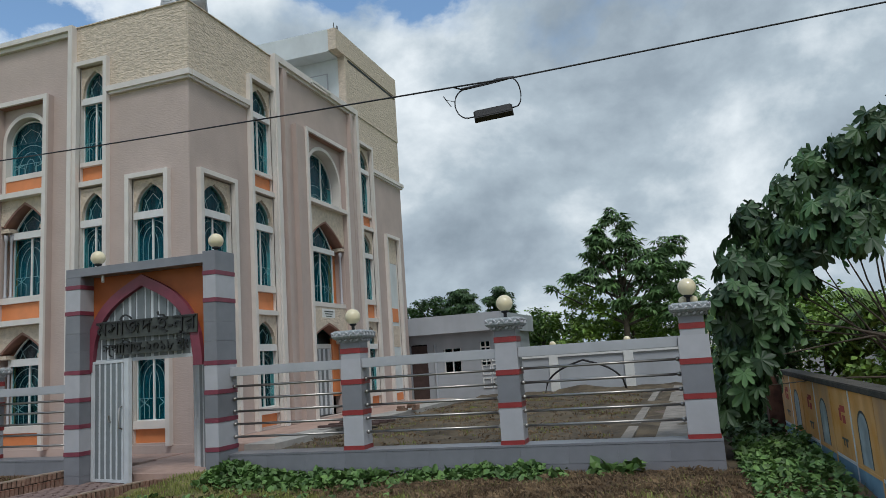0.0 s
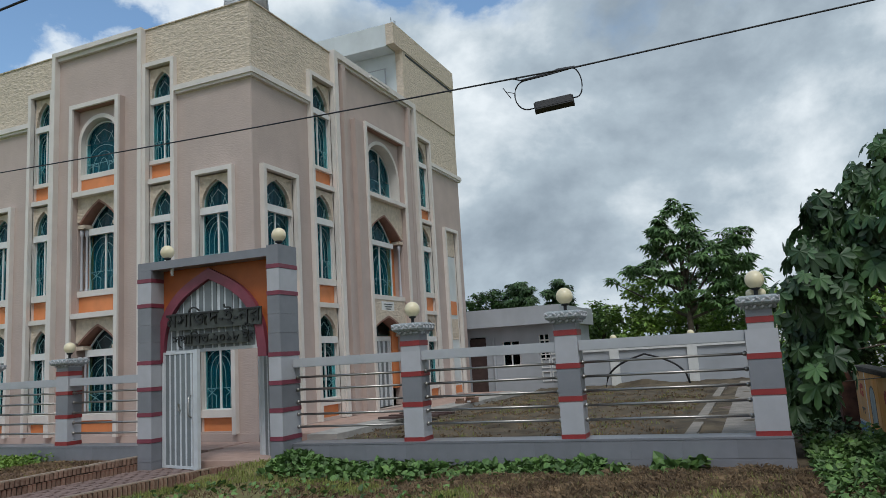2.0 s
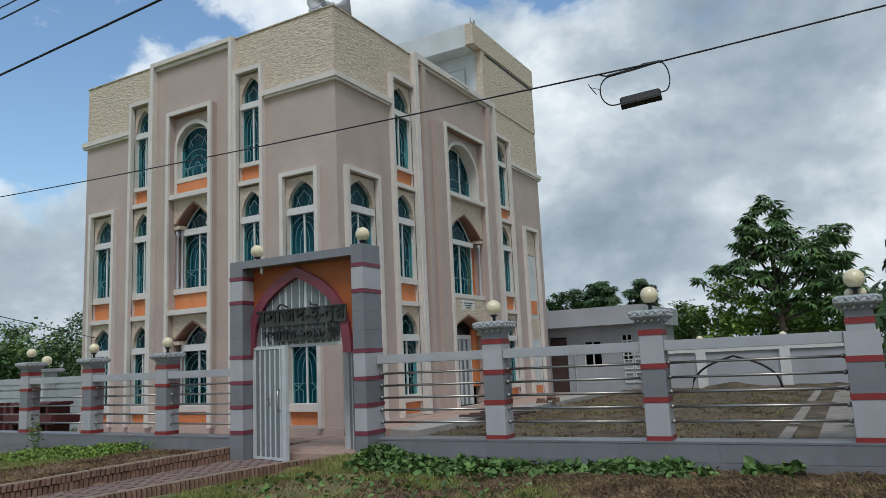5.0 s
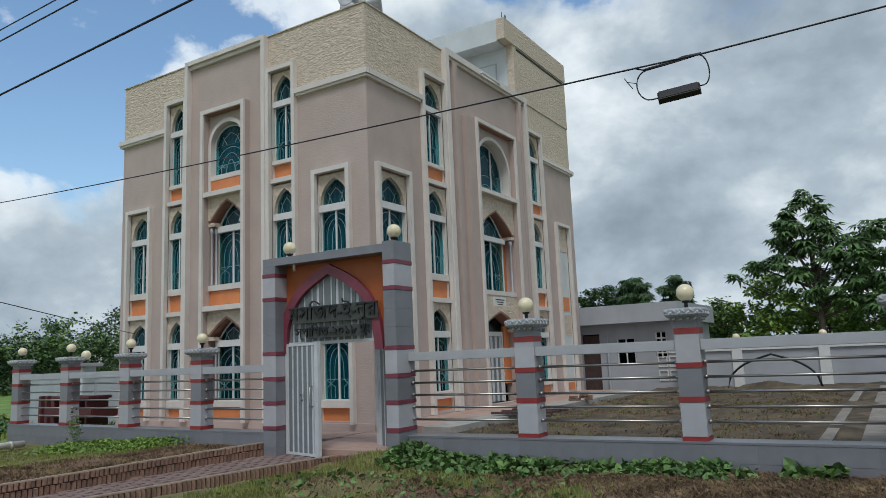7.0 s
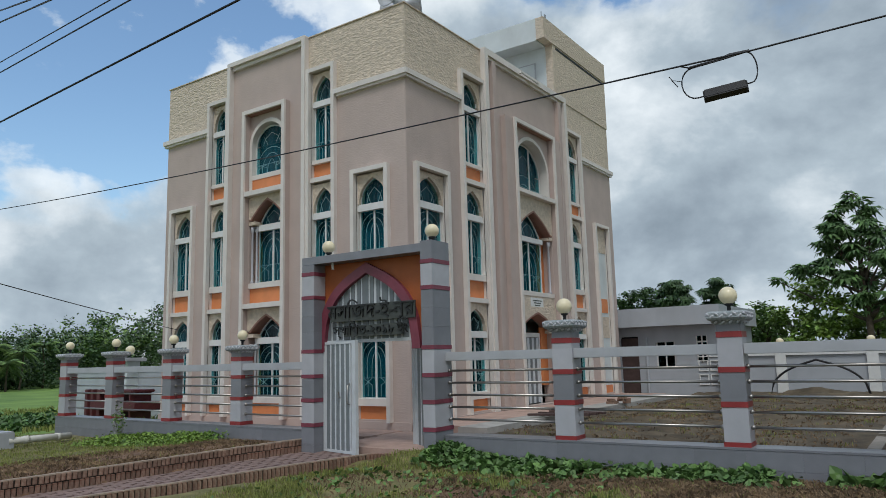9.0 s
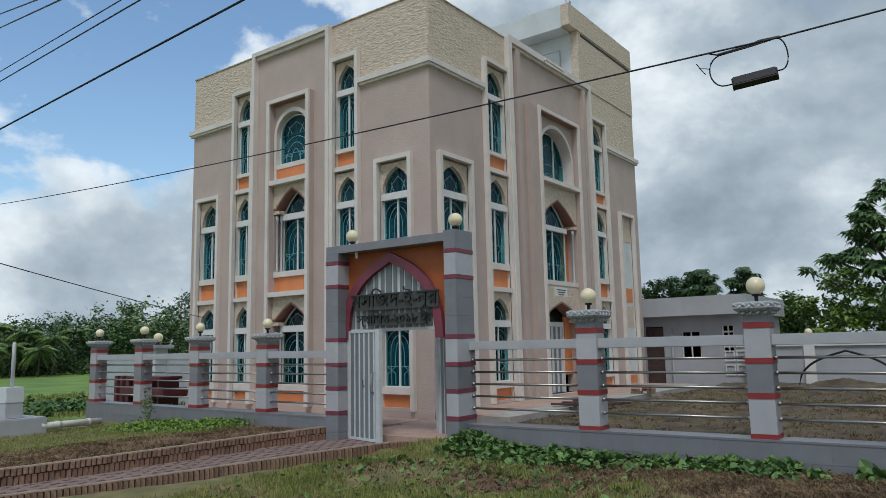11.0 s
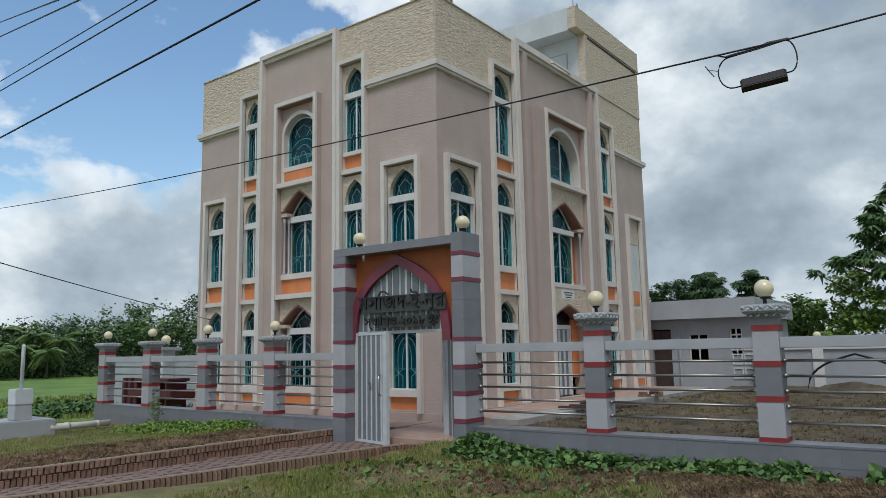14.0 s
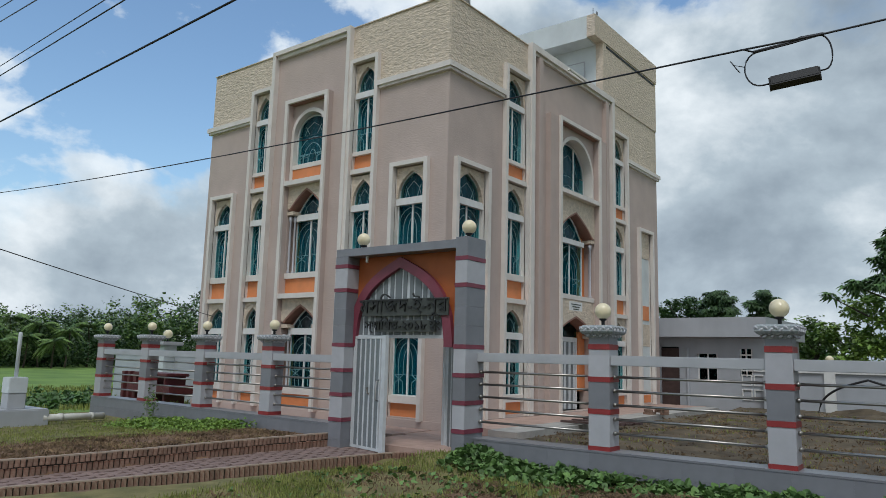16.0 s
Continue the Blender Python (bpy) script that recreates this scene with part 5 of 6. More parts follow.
WIRE = [Vector(p) for p in ((-15.56, 4.914, 4.597), (-1.705, 3.757, 3.555), (-1.291, 3.836, 3.575), (1.048, 4.241, 3.769))]
far_l, far_r = WIRE[0] + (WIRE[0] - WIRE[1]) * 0.6 + Vector((0, 0, 0.3)), WIRE[3] + (WIRE[3] - WIRE[2]) * 4
bm = bmesh.new()
run = [far_l] + [WIRE[0].lerp(WIRE[1], i / 12) - Vector((0, 0, 0.29 * (i / 12) * (1 - i / 12))) for i in range(12)] + [WIRE[1], WIRE[2], WIRE[3], far_r]
tube(bm, run, 0.006, 6)
tagged(mesh_object("overhead_wire", bm, CABLE, True), "thin black wire carrying a street lamp", "cable", "overhead cables")
lamp = thing("street_lamp", (-1.459, 3.871, 3.36), "black box street lamp hanging from a wire", "street lamp")
ax = Vector((0.49, 0.09, 0.05)).normalized()
lm = Matrix.Translation((-1.459, 3.871, 3.362)) @ ax.to_track_quat("X", "Z").to_matrix().to_4x4() @ Matrix.Scale(0.54, 4)
b = soft_box(-0.30, 0.30, -0.07, 0.07, -0.075, 0.075, 0.012)
b.transform(pose(0, 0, 0, -20))
part("housing", b, BLACK, lamp, "black lamp housing", at=lm @ Matrix.Scale(0.8, 4))
b = boxes((-0.30, 0.30, -0.078, 0.045, -0.094, -0.078))
b.transform(pose(0, 0, 0, -20))
part("lens", b, BLACK, lamp, at=lm @ Matrix.Scale(0.8, 4))
for s in (-1, 1):
    part("end_cap", boxes((s * 0.302 - 0.012, s * 0.302 + 0.012, -0.06, 0.06, -0.09, 0.06)), BLACK, lamp, at=lm @ Matrix.Scale(0.8, 4))
bm = bmesh.new()
left = [(-0.32 - 0.15 * math.sin(math.pi * i / 10), 0, 0.0 + 0.39 * (1 - math.cos(math.pi * i / 10)) / 2) for i in range(11)]
right = [(0.30 + 0.09 * math.sin(math.pi * i / 10), 0, 0.41 - 0.39 * (1 - math.cos(math.pi * i / 10)) / 2) for i in range(11)]
tube(bm, [(-0.24, 0, 0.0)] + left + [(0.0, 0, 0.395)] + right + [(0.24, 0, 0.02)], 0.009, 6)
part("hanger", bm, CABLE, lamp, "bent black hanger wire", smooth=True, at=lm)
bm = bmesh.new()
tube(bm, [(-0.6, 0, 0.36), (-0.55, 0.02, 0.26), (-0.52, 0, 0.2), (-0.58, -0.02, 0.30), (-0.46, 0, 0.25), (-0.44, 0.01, 0.33)], 0.006, 5)
tube(bm, [(-0.35, 0, 0.40), (0.0, 0.01, 0.41), (0.12, 0, 0.43), (0.34, 0, 0.415)], 0.018, 6)
part("loose_wire", bm, CABLE, lamp, at=lm)
for w, e in ((WIRE[1], (-0.35, 0, 0.40)), (WIRE[2], (0.34, 0, 0.415))):
    bm = bmesh.new()
    tube(bm, [w, lm @ Vector(e)], 0.005, 6)
    part("tie_wire", bm, CABLE, lamp, smooth=True, at=Matrix())
for a, b, r in (((-14.311, 4.362, 5.639), (-6.892, 4.132, 5.739), 0.014), ((-14.108, 4.235, 6.430), (-7.541, 3.255, 5.606), 0.009), ((-14.060, 4.207, 6.589), (-7.652, 3.090, 5.572), 0.007),
                ((-13.829, 4.071, 7.311), (-7.946, 2.589, 5.468), 0.009), ((-13.747, 4.021, 7.532), (-8.043, 2.403, 5.426), 0.008)):
    a, b = Vector(a), Vector(b)
    cable("power_cable", a - (b - a) * 1.5, b + (b - a) * 0.6, 0.0, r, "thin black overhead power cable")
cable("power_cable", (-10.831, -1.617, 4.104), (-20.95, 14.05, 2.74), 0.09, 0.010, "thin black overhead power cable")

# ---------------------------------------------------------------- plants
def leaf_cloud(name, mat, places, size, rng, parent=None, label="", shape=None, droop=0.0, at=None):
    """Many small folded leaves, one at each place."""
    shape = shape or [(0, 0), (0.32, 0.45), (0.0, 1.0), (-0.32, 0.45)]
    verts, faces = [], []
    for p in places:
        s = size * rng.uniform(0.6, 1.35)
        q = Euler((rng.uniform(-0.9, 0.9) - droop, rng.uniform(-0.9, 0.9), rng.uniform(0, 6.283))).to_matrix()
        k = len(verts)
        for x, y in shape:
            v = q @ Vector((x * s, y * s, abs(x) * s * 0.35))
            verts.append((p[0] + v.x, p[1] + v.y, p[2] + v.z))
        faces.append(tuple(range(k, k + len(shape))))
    me = bpy.data.meshes.new(name)
    me.from_pydata(verts, [], faces)
    me.materials.append(mat)
    ob = new(name, me)
    if parent is not None:
        ob.parent = parent
    return tagged(ob, label)


def rosettes(name, mat, places, r, rng, parent):
    """Compound leaves: long leaflets that spread from a twig's end and droop."""
    verts, faces = [], []
    for p in places:
        R, tilt = r * rng.uniform(0.7, 1.25), Euler((rng.uniform(-0.5, 0.5), rng.uniform(-0.5, 0.5), 0)).to_matrix()
        n, a0 = rng.randint(9, 13), rng.uniform(0, 6.283)
        for i in range(n):
            a = a0 + 6.283 * i / n + rng.uniform(-0.2, 0.2)
            d, side, L = Vector((math.cos(a), math.sin(a), 0)), Vector((-math.sin(a), math.cos(a), 0)), R * rng.uniform(0.75, 1.1)
            k = len(verts)
            for along, across, drop in ((0.08, 0, 0.0), (0.5, 0.15, 0.02), (1.0, 0, -0.42), (0.5, -0.15, 0.02), (0.55, 0, 0.08)):
                v = tilt @ (d * along * L + side * across * L + Vector((0, 0, drop * L)))
                verts.append((p[0] + v.x, p[1] + v.y, p[2] + v.z))
            faces.extend([(k, k + 1, k + 4), (k + 1, k + 2, k + 4), (k + 2, k + 3, k + 4), (k + 3, k, k + 4)])
    me = bpy.data.meshes.new(name)
    me.from_pydata(verts, [], faces)
    me.materials.append(mat)
    ob = new(name, me)
    ob.parent = parent
    return ob


def limb_points(a, b, rng, bend=0.12, n=5):
    a, b = Vector(a), Vector(b)
    L = (b - a).length
    pts = [a]
    off = Vector((rng.uniform(-1, 1), rng.uniform(-1, 1), rng.uniform(-0.3, 0.6))) * L * bend
    for i in range(1, n):
        t = i / n
        pts.append(a.lerp(b, t) + off * math.sin(math.pi * t))
    return pts + [b]


def tree(at, height, trunk_r, clumps, leaf, n_leaf, mat, label, seed, name="tree", compound=False):
    """Tapered trunk, limbs to each clump, and a crown of single leaves gathered in uneven clumps (x, y, z, radius)."""
    rng = random.Random(seed)
    t = thing(name, at, label, "tree")
    bm = bmesh.new()
    top = (rng.uniform(-0.2, 0.2), rng.uniform(-0.2, 0.2), height * 0.75)
    tube(bm, limb_points((0, 0, -0.3), top, rng, 0.04, 6), [trunk_r * (1 - 0.11 * i) for i in range(7)], 10)
    part("trunk", bm, BARK, t, smooth=True)
    for x, y, z, r in clumps:
        bm = bmesh.new()
        start = (top[0] * 0.6, top[1] * 0.6, min(height * 0.72, z * rng.uniform(0.55, 0.8)))
        tube(bm, limb_points(start, (x, y, z), rng, 0.10, 5), [trunk_r * k for k in (0.42, 0.36, 0.28, 0.2, 0.13, 0.07)], 6)
        part("limb", bm, BARK, t, smooth=True)
    places = []
    tot = sum(r ** 2 for *_, r in clumps)
    for x, y, z, r in clumps:
        subs = [(x + rng.gauss(0, 0.45) * r, y + rng.gauss(0, 0.45) * r, z + rng.gauss(0, 0.33) * r, r * rng.uniform(0.22, 0.42)) for _ in range(9)]
        for _ in range(int(n_leaf * r * r / tot)):
            sx, sy, sz, sr = rng.choice(subs)
            places.append((sx + rng.gauss(0, 0.6) * sr, sy + rng.gauss(0, 0.6) * sr, sz + rng.gauss(0, 0.42) * sr))
    if compound:
        rosettes("crown", mat, places, leaf, rng, t)
    else:
        leaf_cloud("crown", mat, places, leaf, rng, t, droop=0.3)
    return t


def auto_clumps(rng, w, z0, z1, n, r, shape=1.0):
    out = []
    for i in range(n):
        q = rng.random()
        z = z0 + (z1 - z0) * q
        ww = w * math.sin(math.pi * (0.18 + 0.72 * q)) ** shape
        a = rng.uniform(0, 6.283)
        d = ww * math.sqrt(rng.random())
        out.append((d * math.cos(a), d * math.sin(a), z, r * rng.uniform(0.7, 1.3)))
    return out


# the tree beyond the back wall: tall crown, a lower side branch
mid = [(-0.1, 0, 7.7, 0.55), (-0.9, 0.2, 7.2, 0.6), (0.3, 0, 7.1, 0.6), (-0.6, 0, 6.6, 0.7), (0.5, -0.2, 6.4, 0.6), (-1.2, 0, 6.3, 0.5), (2.1, 0.1, 6.3, 0.55), (2.6, 0, 6.0, 0.4),
       (1.7, 0, 5.8, 0.6), (-0.3, 0.3, 5.8, 0.8), (0.7, 0, 5.4, 0.8), (-1.6, 0, 5.4, 0.6), (-2.3, 0.1, 5.1, 0.5), (2.4, -0.2, 5.1, 0.7), (1.5, 0.1, 4.7, 0.8), (-1.0, 0, 4.8, 0.6),
       (0.0, 0.2, 4.6, 0.7), (-3.4, 0, 4.75, 0.22), (2.6, 0, 4.2, 0.7), (1.2, 0, 3.9, 0.8), (0.2, 0, 3.6, 0.7), (2.0, 0.1, 3.3, 0.7)]
tree((-3.05, 34, 0), 7.6, 0.2, mid, 0.46, 580, LEAF_MID, "tall green tree with layered crown beyond the wall", 21, compound=True)
# trees behind the outbuilding
rng = random.Random(31)
tree((-16.9, 46, 0), 5.6, 0.25, [(x, 0.3 * (-1) ** i, z, 0.8) for i, (x, z) in enumerate(((-1.5, 4.7), (-0.8, 5.3), (0.1, 5.4), (0.9, 5.1), (1.4, 4.6), (-0.4, 4.5), (0.5, 4.4), (-1.8, 4.0), (1.7, 3.9), (0.0, 3.8)))], 0.20, 6500, LEAF_TREE, "dark rounded tree behind the outbuilding", 22)
tree((-14.4, 45, 0), 6.0, 0.2, [(0.0, 0, 6.0, 0.5), (-0.5, 0, 5.6, 0.5), (0.5, 0, 5.5, 0.5), (0.0, 0.3, 5.2, 0.6), (0.7, 0, 4.8, 0.55), (-0.6, 0, 4.8, 0.55), (0.1, 0, 4.3, 0.7)], 0.40, 260, LEAF_TREE, "dark narrow tree behind the outbuilding", 23, compound=True)
tree((-11.8, 45, 0), 5.8, 0.18, [(0.0, 0, 5.7, 0.5), (-0.6, 0, 5.3, 0.5), (0.5, 0, 5.3, 0.5), (0.0, 0.3, 4.9, 0.6), (-0.5, 0, 4.5, 0.5), (0.6, 0, 4.5, 0.5)], 0.40, 220, LEAF_TREE, "dark narrow tree behind the outbuilding", 24, compound=True)
for i, (x, y, h, w) in enumerate(((-7.6, 37, 3.4, 1.8), (-5.4, 36, 4.3, 1.7), (-3.0, 37, 3.6, 2.0), (-0.6, 38, 4.2, 2.0), (1.9, 37, 4.0, 2.2), (4.6, 36, 4.4, 2.4), (-9.5, 40, 3.6, 1.8))):
    tree((x, y, 0), h, 0.12, auto_clumps(rng, w, 1.3, h, 12, 0.9, 0.4), 0.22, 4200, LEAF_FRESH if i % 3 else LEAF_LIGHT, "bushy green tree beyond the back wall", 40 + i)
for i, (x, y, h, w, m) in enumerate(((2.9, 19.5, 2.3, 1.4, LEAF_LIGHT), (1.6, 21.5, 2.6, 1.4, LEAF_LIGHT), (5.2, 23, 2.7, 2.2, LEAF_LIGHT), (4.4, 16.5, 2.2, 1.5, LEAF_LIGHT), (8.5, 26, 3.0, 2.4, LEAF_LIGHT), (7.0, 18.5, 2.2, 1.8, LEAF_LIGHT), (0.95, 18.0, 1.9, 0.7, LEAF_TREE))):
    tree((x, y, -0.1), h, 0.08, auto_clumps(rng, w, 0.5, h, 12, 0.7, 0.4), 0.2, 2600, LEAF_FRESH if m is LEAF_LIGHT else m, "light green garden shrub beyond the painted wall", 60 + i)

# broad-leaved tree beside the painted wall, with large lobed leaves
LOBED = []
for i in range(7):
    a = radians(-138 + i * 46)
    tip = 0.62 + 0.36 * math.sin(math.pi * (i + 1) / 8)
    for da, r in ((-13, 0.84), (0, 1.0), (13, 0.84)):
        LOBED.append((math.sin(a + radians(da)) * tip * r, 0.35 + math.cos(a + radians(da)) * tip * r))
    if i < 6:
        a2 = a + radians(23)
        LOBED.append((math.sin(a2) * 0.52, 0.35 + math.cos(a2) * 0.52))


def lobed_tree():
    rng = random.Random(77)
    t = thing("broad_leaved_tree", (2.9, 12.6, -0.1), "leaning tree with large dark lobed leaves", "tree")
    heads = [(2.84, 11.75, 4.92), (2.36, 11.89, 4.72), (2.66, 11.95, 4.22), (1.91, 12.13, 4.47), (2.29, 11.89, 3.94), (1.42, 12.11, 4.01), (1.70, 11.03, 3.50), (2.53, 11.56, 3.57), (0.85, 12.13, 3.61), (1.25, 11.78, 3.31), (1.65, 12.08, 3.17), (2.12, 11.14, 3.16), (0.55, 11.30, 3.01), (0.89, 11.65, 2.84), (1.30, 11.69, 2.80), (0.30, 11.02, 2.44), (0.62, 11.26, 2.25), (0.96, 11.34, 2.31), (0.30, 12.10, 1.95), (0.56, 11.92, 1.74), (0.78, 11.19, 1.93), (0.26, 11.96, 1.35), (0.29, 11.17, 0.94), (3.09, 11.74, 4.29), (0.49, 11.00, 1.36)]
    bm = bmesh.new()
    base = Vector((2.9, 12.6, -0.2))
    tube(bm, limb_points(base, (2.75, 12.2, 1.9), rng, 0.05), [0.10, 0.09, 0.08, 0.075, 0.07, 0.06], 9)
    part("trunk", bm, BARK, t, smooth=True, at=Matrix())
    for h in heads[::2]:
        bm = bmesh.new()
        s = Vector((2.75, 12.2, rng.uniform(0.9, 1.7)))
        tube(bm, limb_points(s, h, rng, 0.06), [0.020, 0.017, 0.014, 0.012, 0.009, 0.006], 6)
        part("limb", bm, BARK, t, smooth=True, at=Matrix())
    verts, faces = [], []
    for hx, hy, hz in heads:
        for _ in range(38):
            d = Vector((rng.gauss(0, 1), rng.gauss(0, 1), rng.gauss(0, 0.8))).normalized() * rng.uniform(0.05, 0.42)
            p = Vector((hx, hy, hz)) + d
            s = rng.uniform(0.15, 0.29)
            yaw = math.atan2(d.y, d.x) - math.pi / 2 + rng.uniform(-0.7, 0.7)
            q = Euler((rng.uniform(-1.5, -0.45), rng.uniform(-0.5, 0.5), yaw)).to_matrix()
            k = len(verts)
            for x, y in [(0, 0.35)] + LOBED:
                v = q @ Vector((x * s, y * s, -0.42 * s * (x * x + y * y)))
                verts.append(tuple(p + v))
            for i in range(len(LOBED) - 1):
                faces.append((k, k + 1 + i, k + 2 + i))
    me = bpy.data.meshes.new("leaves")
    me.from_pydata(verts, [], faces)
    me.materials.append(LEAF_NEAR)
    me.transform(world_of(t).inverted())
    ob = new("leaves", me)
    ob.parent = t
    tagged(ob, "large dark green lobed leaves")


lobed_tree()


def palm(at, h, seed, label, scale=1.0):
    rng = random.Random(seed)
    t = thing("palm", at, label, "palm tree")
    bm = bmesh.new()
    tube(bm, limb_points((0, 0, -0.3), (rng.uniform(-0.6, 0.6), 0, h), rng, 0.04, 6), [0.2 * scale, 0.17 * scale, 0.15 * scale, 0.14 * scale, 0.13 * scale, 0.12 * scale, 0.1 * scale], 8)
    part("trunk", bm, BARK, t, smooth=True)
    verts, faces = [], []
    for i in range(34):
        yaw, up = rng.uniform(0, 6.283), rng.uniform(-0.5, 1.1)
        L = rng.uniform(2.2, 3.2) * scale
        for k in range(22):
            s = (k + 1) / 22
            p = Vector((math.cos(yaw) * L * s, math.sin(yaw) * L * s, h + L * (math.sin(up) * s - 0.75 * s * s)))
            for sgn in (-1, 1):
                side = Vector((-math.sin(yaw), math.cos(yaw), 0)) * sgn
                w = 0.75 * scale * math.sin(math.pi * min(1, 0.15 + s * 0.85)) + 0.1
                out = Vector((math.cos(yaw), math.sin(yaw), 0))
                n0 = len(verts)
                tip = p + side * w * 0.8 + out * w * 0.5 - Vector((0, 0, w * 0.5))
                verts.extend([tuple(p), tuple(p + out * 0.16 * scale), tuple(tip)])
                faces.append((n0, n0 + 1, n0 + 2))
    me = bpy.data.meshes.new("fronds")
    me.from_pydata(verts, [], faces)
    me.materials.append(LEAF_LIGHT)
    ob = new("fronds", me)
    ob.parent = t
    return t


def treeline():
    """The far belt of village trees beyond the fields, one mesh of leaf clumps."""
    rng = random.Random(90)
    verts, faces, mats = [], [], []
    for i in range(300):
        a = radians(rng.uniform(52, 100))            # from +y towards -x
        d = rng.uniform(88, 120)
        x, y = -math.sin(a) * d, math.cos(a) * d
        h = rng.uniform(4.2, 6.4) * (1 + 0.2 * math.sin(i)) * (d / 100) * (1 + 0.45 * ease(64, 57, math.degrees(a)))
        w = rng.uniform(1.6, 3.4)
        mi = 0 if rng.random() < 0.68 else 1
        subs = [(rng.gauss(0, 0.5) * w, rng.gauss(0, 0.5) * w, h * rng.uniform(0.02, 0.95)) for _ in range(18)]
        for _ in range(700):
            sx, sy, sz = rng.choice(subs)
            p = Vector((x + sx + rng.gauss(0, 0.45), y + sy + rng.gauss(0, 0.45), sz + rng.gauss(0, 0.35) - 0.3))
            s = rng.uniform(0.18, 0.45)
            q = Euler((rng.uniform(-1, 1), rng.uniform(-1, 1), rng.uniform(0, 6.283))).to_matrix()
            k = len(verts)
            for u, v in ((0, 0), (0.4, 0.4), (0, 1), (-0.4, 0.4)):
                r = q @ Vector((u * s, v * s, 0))
                verts.append(tuple(p + r))
            faces.append((k, k + 1, k + 2, k + 3))
            mats.append(mi)
    me = bpy.data.meshes.new("far_treeline")
    me.from_pydata(verts, [], faces)
    me.materials.append(LEAF_TREE)
    me.materials.append(LEAF_LIGHT)
    me.polygons.foreach_set("material_index", mats)
    tagged(new("far_treeline", me), "belt of dark green village trees beyond the fields", "trees", kind="stuff")


treeline()
for i, (a, d, h) in enumerate(((69.0, 92, 5.2), (70.3, 86, 4.0), (67.2, 86, 4.4), (65.6, 86, 3.8), (71.6, 84, 3.4), (68.1, 84, 3.0), (66.4, 82, 2.7), (72.6, 88, 4.4), (64.2, 90, 4.6), (69.6, 82, 2.6))):
    palm((-math.sin(radians(a)) * d, math.cos(radians(a)) * d, -0.4), h, 100 + i, "tall coconut palm in the far tree belt", 0.62)
palm((4.2, 18.0, 0), 2.2, 111, "young palm with feathery fronds behind the painted wall", 0.6)


def scatter(name, mat, places, lo, hi, label, seed, blades=4, width=0.012, lean=0.5):
    """Tufts of narrow blades."""
    rng = random.Random(seed)
    verts, faces = [], []
    for x, y, z in places:
        for _ in range(blades):
            h, a, l = rng.uniform(lo, hi), rng.uniform(0, 6.283), rng.uniform(0.1, lean)
            ox, oy = x + rng.gauss(0, 0.04), y + rng.gauss(0, 0.04)
            dx, dy = math.cos(a), math.sin(a)
            k = len(verts)
            verts.extend([(ox - dy * width, oy + dx * width, z - 0.02), (ox + dy * width, oy - dx * width, z - 0.02),
                          (ox + dx * h * l * 0.5 + dy * width * 0.7, oy + dy * h * l * 0.5 - dx * width * 0.7, z + h * 0.6), (ox + dx * h * l, oy + dy * h * l, z + h * (1 - 0.3 * l))])
            faces.extend([(k, k + 1, k + 2), (k, k + 2, k + 3)])
    me = bpy.data.meshes.new(name)
    me.from_pydata(verts, [], faces)
    me.materials.append(mat)
    return tagged(new(name, me), label, "grass", kind="stuff")


def spread(n, x0, x1, y0, y1, seed, keep):
    rng = random.Random(seed)
    out = []
    while len(out) < n:
        x, y = rng.uniform(x0, x1), rng.uniform(y0, y1)
        if rng.random() < keep(x, y):
            out.append((x, y, ground_z(x, y)))
    return out


def patchy(x, y):
    return ease(-0.25, 0.45, noise.noise((x * 0.7, y * 0.7, 21)) + 0.4 * noise.noise((x * 2.3, y * 2.3, 4)))


scatter("lawn_grass", GRASS, spread(9000, -9.4, 3, 3.2, 10.3, 1, lambda x, y: patchy(x, y) * (1 - 0.85 * ease(-6, -3.8, x) * ease(7.6, 8.6, y)) if y < fence_y(x) - 0.25 else 0), 0.03, 0.10, "short green grass in front of the fence", 2, 5, 0.006)
scatter("lawn_grass", GRASS, spread(5000, -24, -11.5, 3.2, 10.0, 3, lambda x, y: (1.0 if path_left(y) - x > 2.4 else 0.05) if x < path_left(y) - 0.25 and y < fence_y(x) - 0.3 else 0), 0.02, 0.065, "green grass left of the brick path", 4, 5, 0.008)
scatter("dry_grass", DRYGRASS, spread(5200, -7.0, 1.0, 7.0, 10.2, 5, lambda x, y: ease(-7.0, -3.5, x + 2.0 * (noise.noise((x, y, 2)))) * ease(7.4, 8.8, y + 0.6 * noise.noise((x * 1.3, y, 6))) if y < fence_y(x) - 0.25 else 0), 0.03, 0.11, "matted brown dead grass before the fence", 6, 4, 0.007, 1.4)
scatter("dry_grass", DRYGRASS, spread(2200, -9.3, 1.0, 3.6, 9.8, 15, lambda x, y: 1 - patchy(x, y) if y < fence_y(x) - 0.25 else 0), 0.03, 0.09, "thin dead grass among the lawn", 16, 4, 0.006, 1.4)
scatter("dry_grass", DRYGRASS, spread(2600, -19, -11.7, 3.4, 10.0, 33, lambda x, y: (0.25 + 0.75 * patchy(x, y)) if 0.2 < path_left(y) - x < 3.0 and y < fence_y(x) - 0.3 else 0), 0.02, 0.07, "thin dead grass on the bare soil", 34, 4, 0.007, 1.6)
scatter("court_grass", GRASS, spread(700, -7.8, -1.8, 11.2, 24, 7, lambda x, y: 0.5 * patchy(x, y)), 0.03, 0.08, "sparse weeds on the courtyard soil", 8, 3, 0.01)
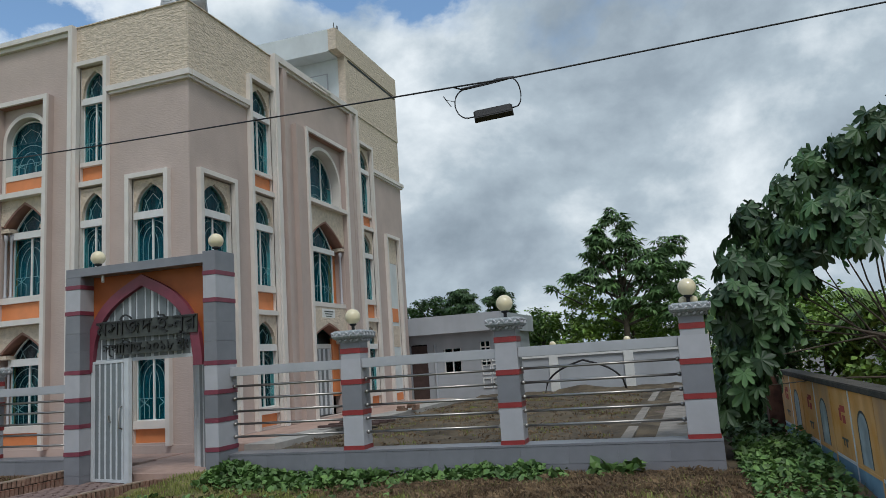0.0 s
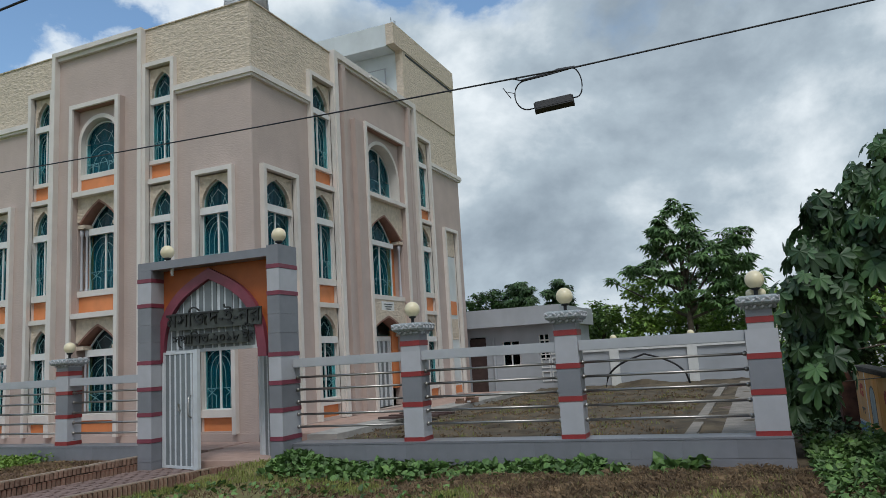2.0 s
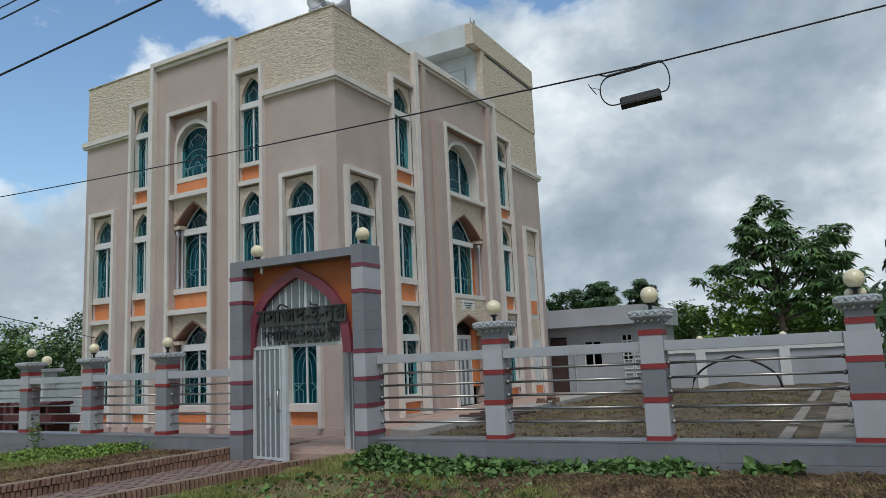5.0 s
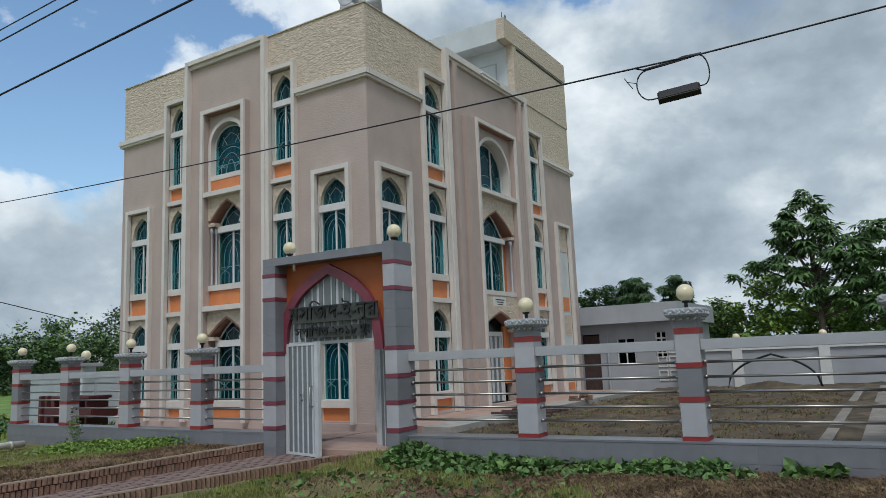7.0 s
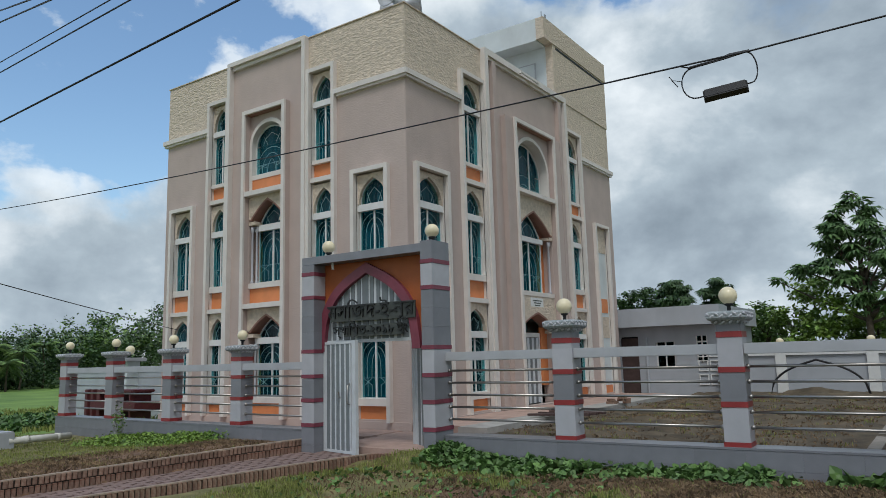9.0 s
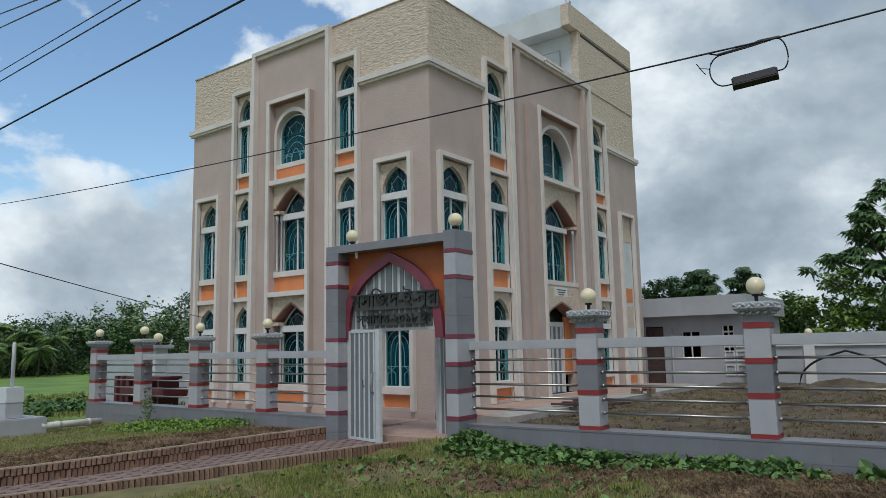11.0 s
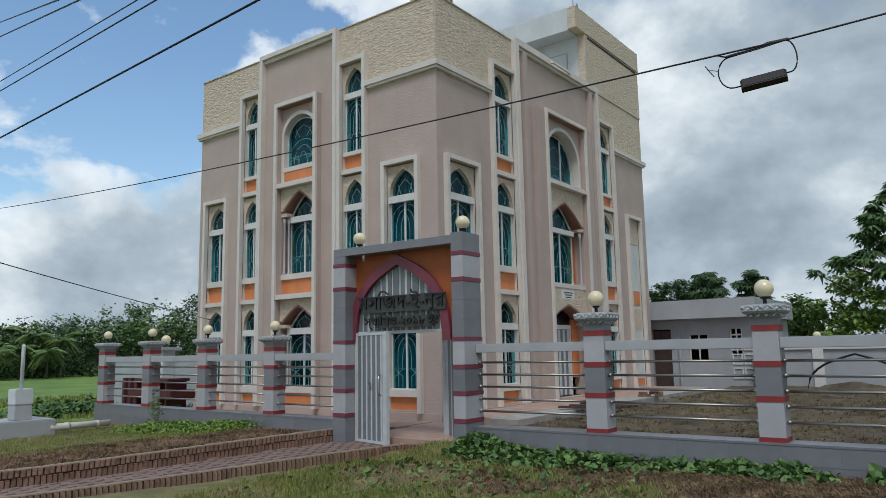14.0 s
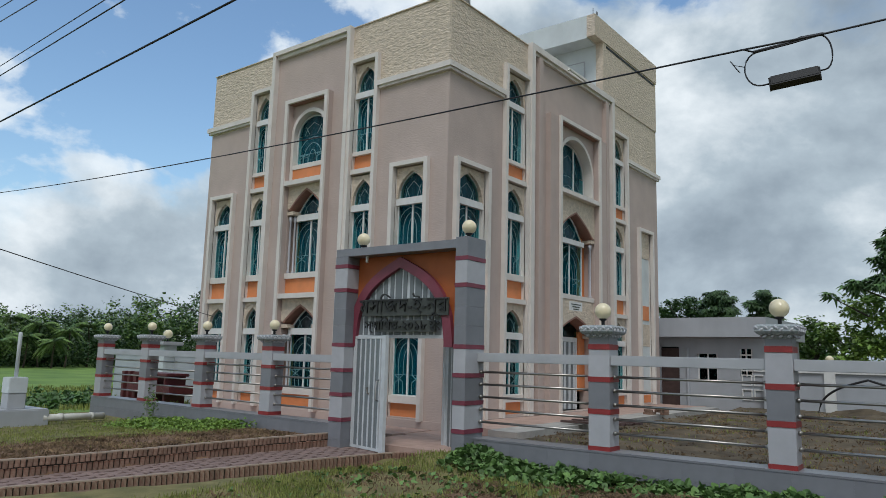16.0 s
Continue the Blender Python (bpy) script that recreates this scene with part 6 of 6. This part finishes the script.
scatter("court_litter", DRYGRASS, spread(1600, -7.9, -1.8, 11.0, 24, 27, lambda x, y: 0.3 + 0.7 * patchy(x, y)), 0.02, 0.07, "dry stalks and clods on the courtyard soil", 28, 6, 0.005, 1.8)
scatter("field_grass", GRASS, spread(2500, -40, -23, 5, 24, 17, lambda x, y: 0.8), 0.10, 0.25, "green grass at the field's edge", 18, 5, 0.02)

HEART = [(0, 0), (0.30, -0.02), (0.46, 0.25), (0.32, 0.62), (0, 1.0), (-0.32, 0.62), (-0.46, 0.25), (-0.30, -0.02)]


def creeper(name, n, x0, x1, depth, hi, size, label, seed, y_of, keep=lambda x: 1.0, mat=LEAF_CREEP):
    rng = random.Random(seed)
    places = []
    while len(places) < n:
        x = rng.uniform(x0, x1)
        d = abs(rng.gauss(0, 0.5)) * depth
        if d > depth * 1.3 or rng.random() > keep(x):
            continue
        y = y_of(x) - d
        lump = 0.55 + 0.45 * noise.noise((x * 2.2, y * 2.2, seed))
        places.append((x, y, ground_z(x, y) + rng.random() * hi * lump * (1 - 0.5 * d / depth)))
    ob = leaf_cloud(name, mat, places, size, rng, None, label, HEART, droop=-0.3)
    return tagged(ob, label, "creeping plants", kind="stuff")


creeper("creeper_plants", 4200, -8.2, -2.3, 0.8, 0.25, 0.105, "leafy green creeper along the fence base", 8, lambda x: fence_y(x) - 0.28, lambda x: 0.12 + 0.88 * ease(-0.2, 0.3, noise.noise((x * 1.5, 0, 3)) + ease(-4.5, -6.5, x) * 0.5))
creeper("creeper_plants", 110, -1.9, -1.2, 0.35, 0.24, 0.14, "small leafy weed at the fence base", 9, lambda x: fence_y(x) - 0.28)
creeper("creeper_plants", 420, -9.2, -4.0, 3.4, 0.13, 0.08, "scattered leafy weeds in the lawn", 10, lambda x: 8.9)
creeper("creeper_plants", 6000, -19.0, -13.8, 1.25, 0.34, 0.055, "leafy fresh green weeds along the fence base", 12, lambda x: fence_y(x) - 0.28, lambda x: ease(-13.8, -15.0, x) * ease(-19.0, -18.0, x), mat=LEAF_FRESH)
creeper("roadside_weeds", 4600, 0.15, 1.25, 5.5, 0.42, 0.075, "tangled green weeds beside the painted wall", 13, lambda x: 12.5, mat=LEAF_CREEP)
# the darker leaf colour stands in for shadow by the wall's end
creeper("roadside_weeds", 1500, 0.0, 1.1, 1.6, 0.6, 0.09, "weeds behind the fence corner, dark leaves for the shadow there", 14, lambda x: 15.5, mat=LEAF_TREE)
creeper("field_bushes", 1500, -29.0, -25.0, 2.2, 0.85, 0.14, "green bush at the field's edge", 15, lambda x: 12.5, lambda x: ease(-25, -26, x), mat=LEAF_MID)


def sapling():
    rng = random.Random(52)
    t = thing("sapling", (-18.2, 9.95, ground_z(-18.2, 9.95)), "thin pale-stemmed sapling at the fence base", "shrub")
    places = []
    for i in range(6):
        tip = (rng.uniform(-0.28, 0.28), rng.uniform(-0.1, 0.1), rng.uniform(0.55, 1.0))
        bm = bmesh.new()
        tube(bm, limb_points((0, 0, -0.05), tip, rng, 0.1), [0.014, 0.013, 0.011, 0.009, 0.007, 0.004], 6)
        part("stem", bm, CONCRETE, t, smooth=True)
        places += [tuple(Vector(tip) * rng.uniform(0.5, 1.05) + Vector((rng.gauss(0, 0.06), rng.gauss(0, 0.06), 0))) for _ in range(16)]
    leaf_cloud("leaves", LEAF_LIGHT, places, 0.09, rng, t, droop=0.3)


sapling()
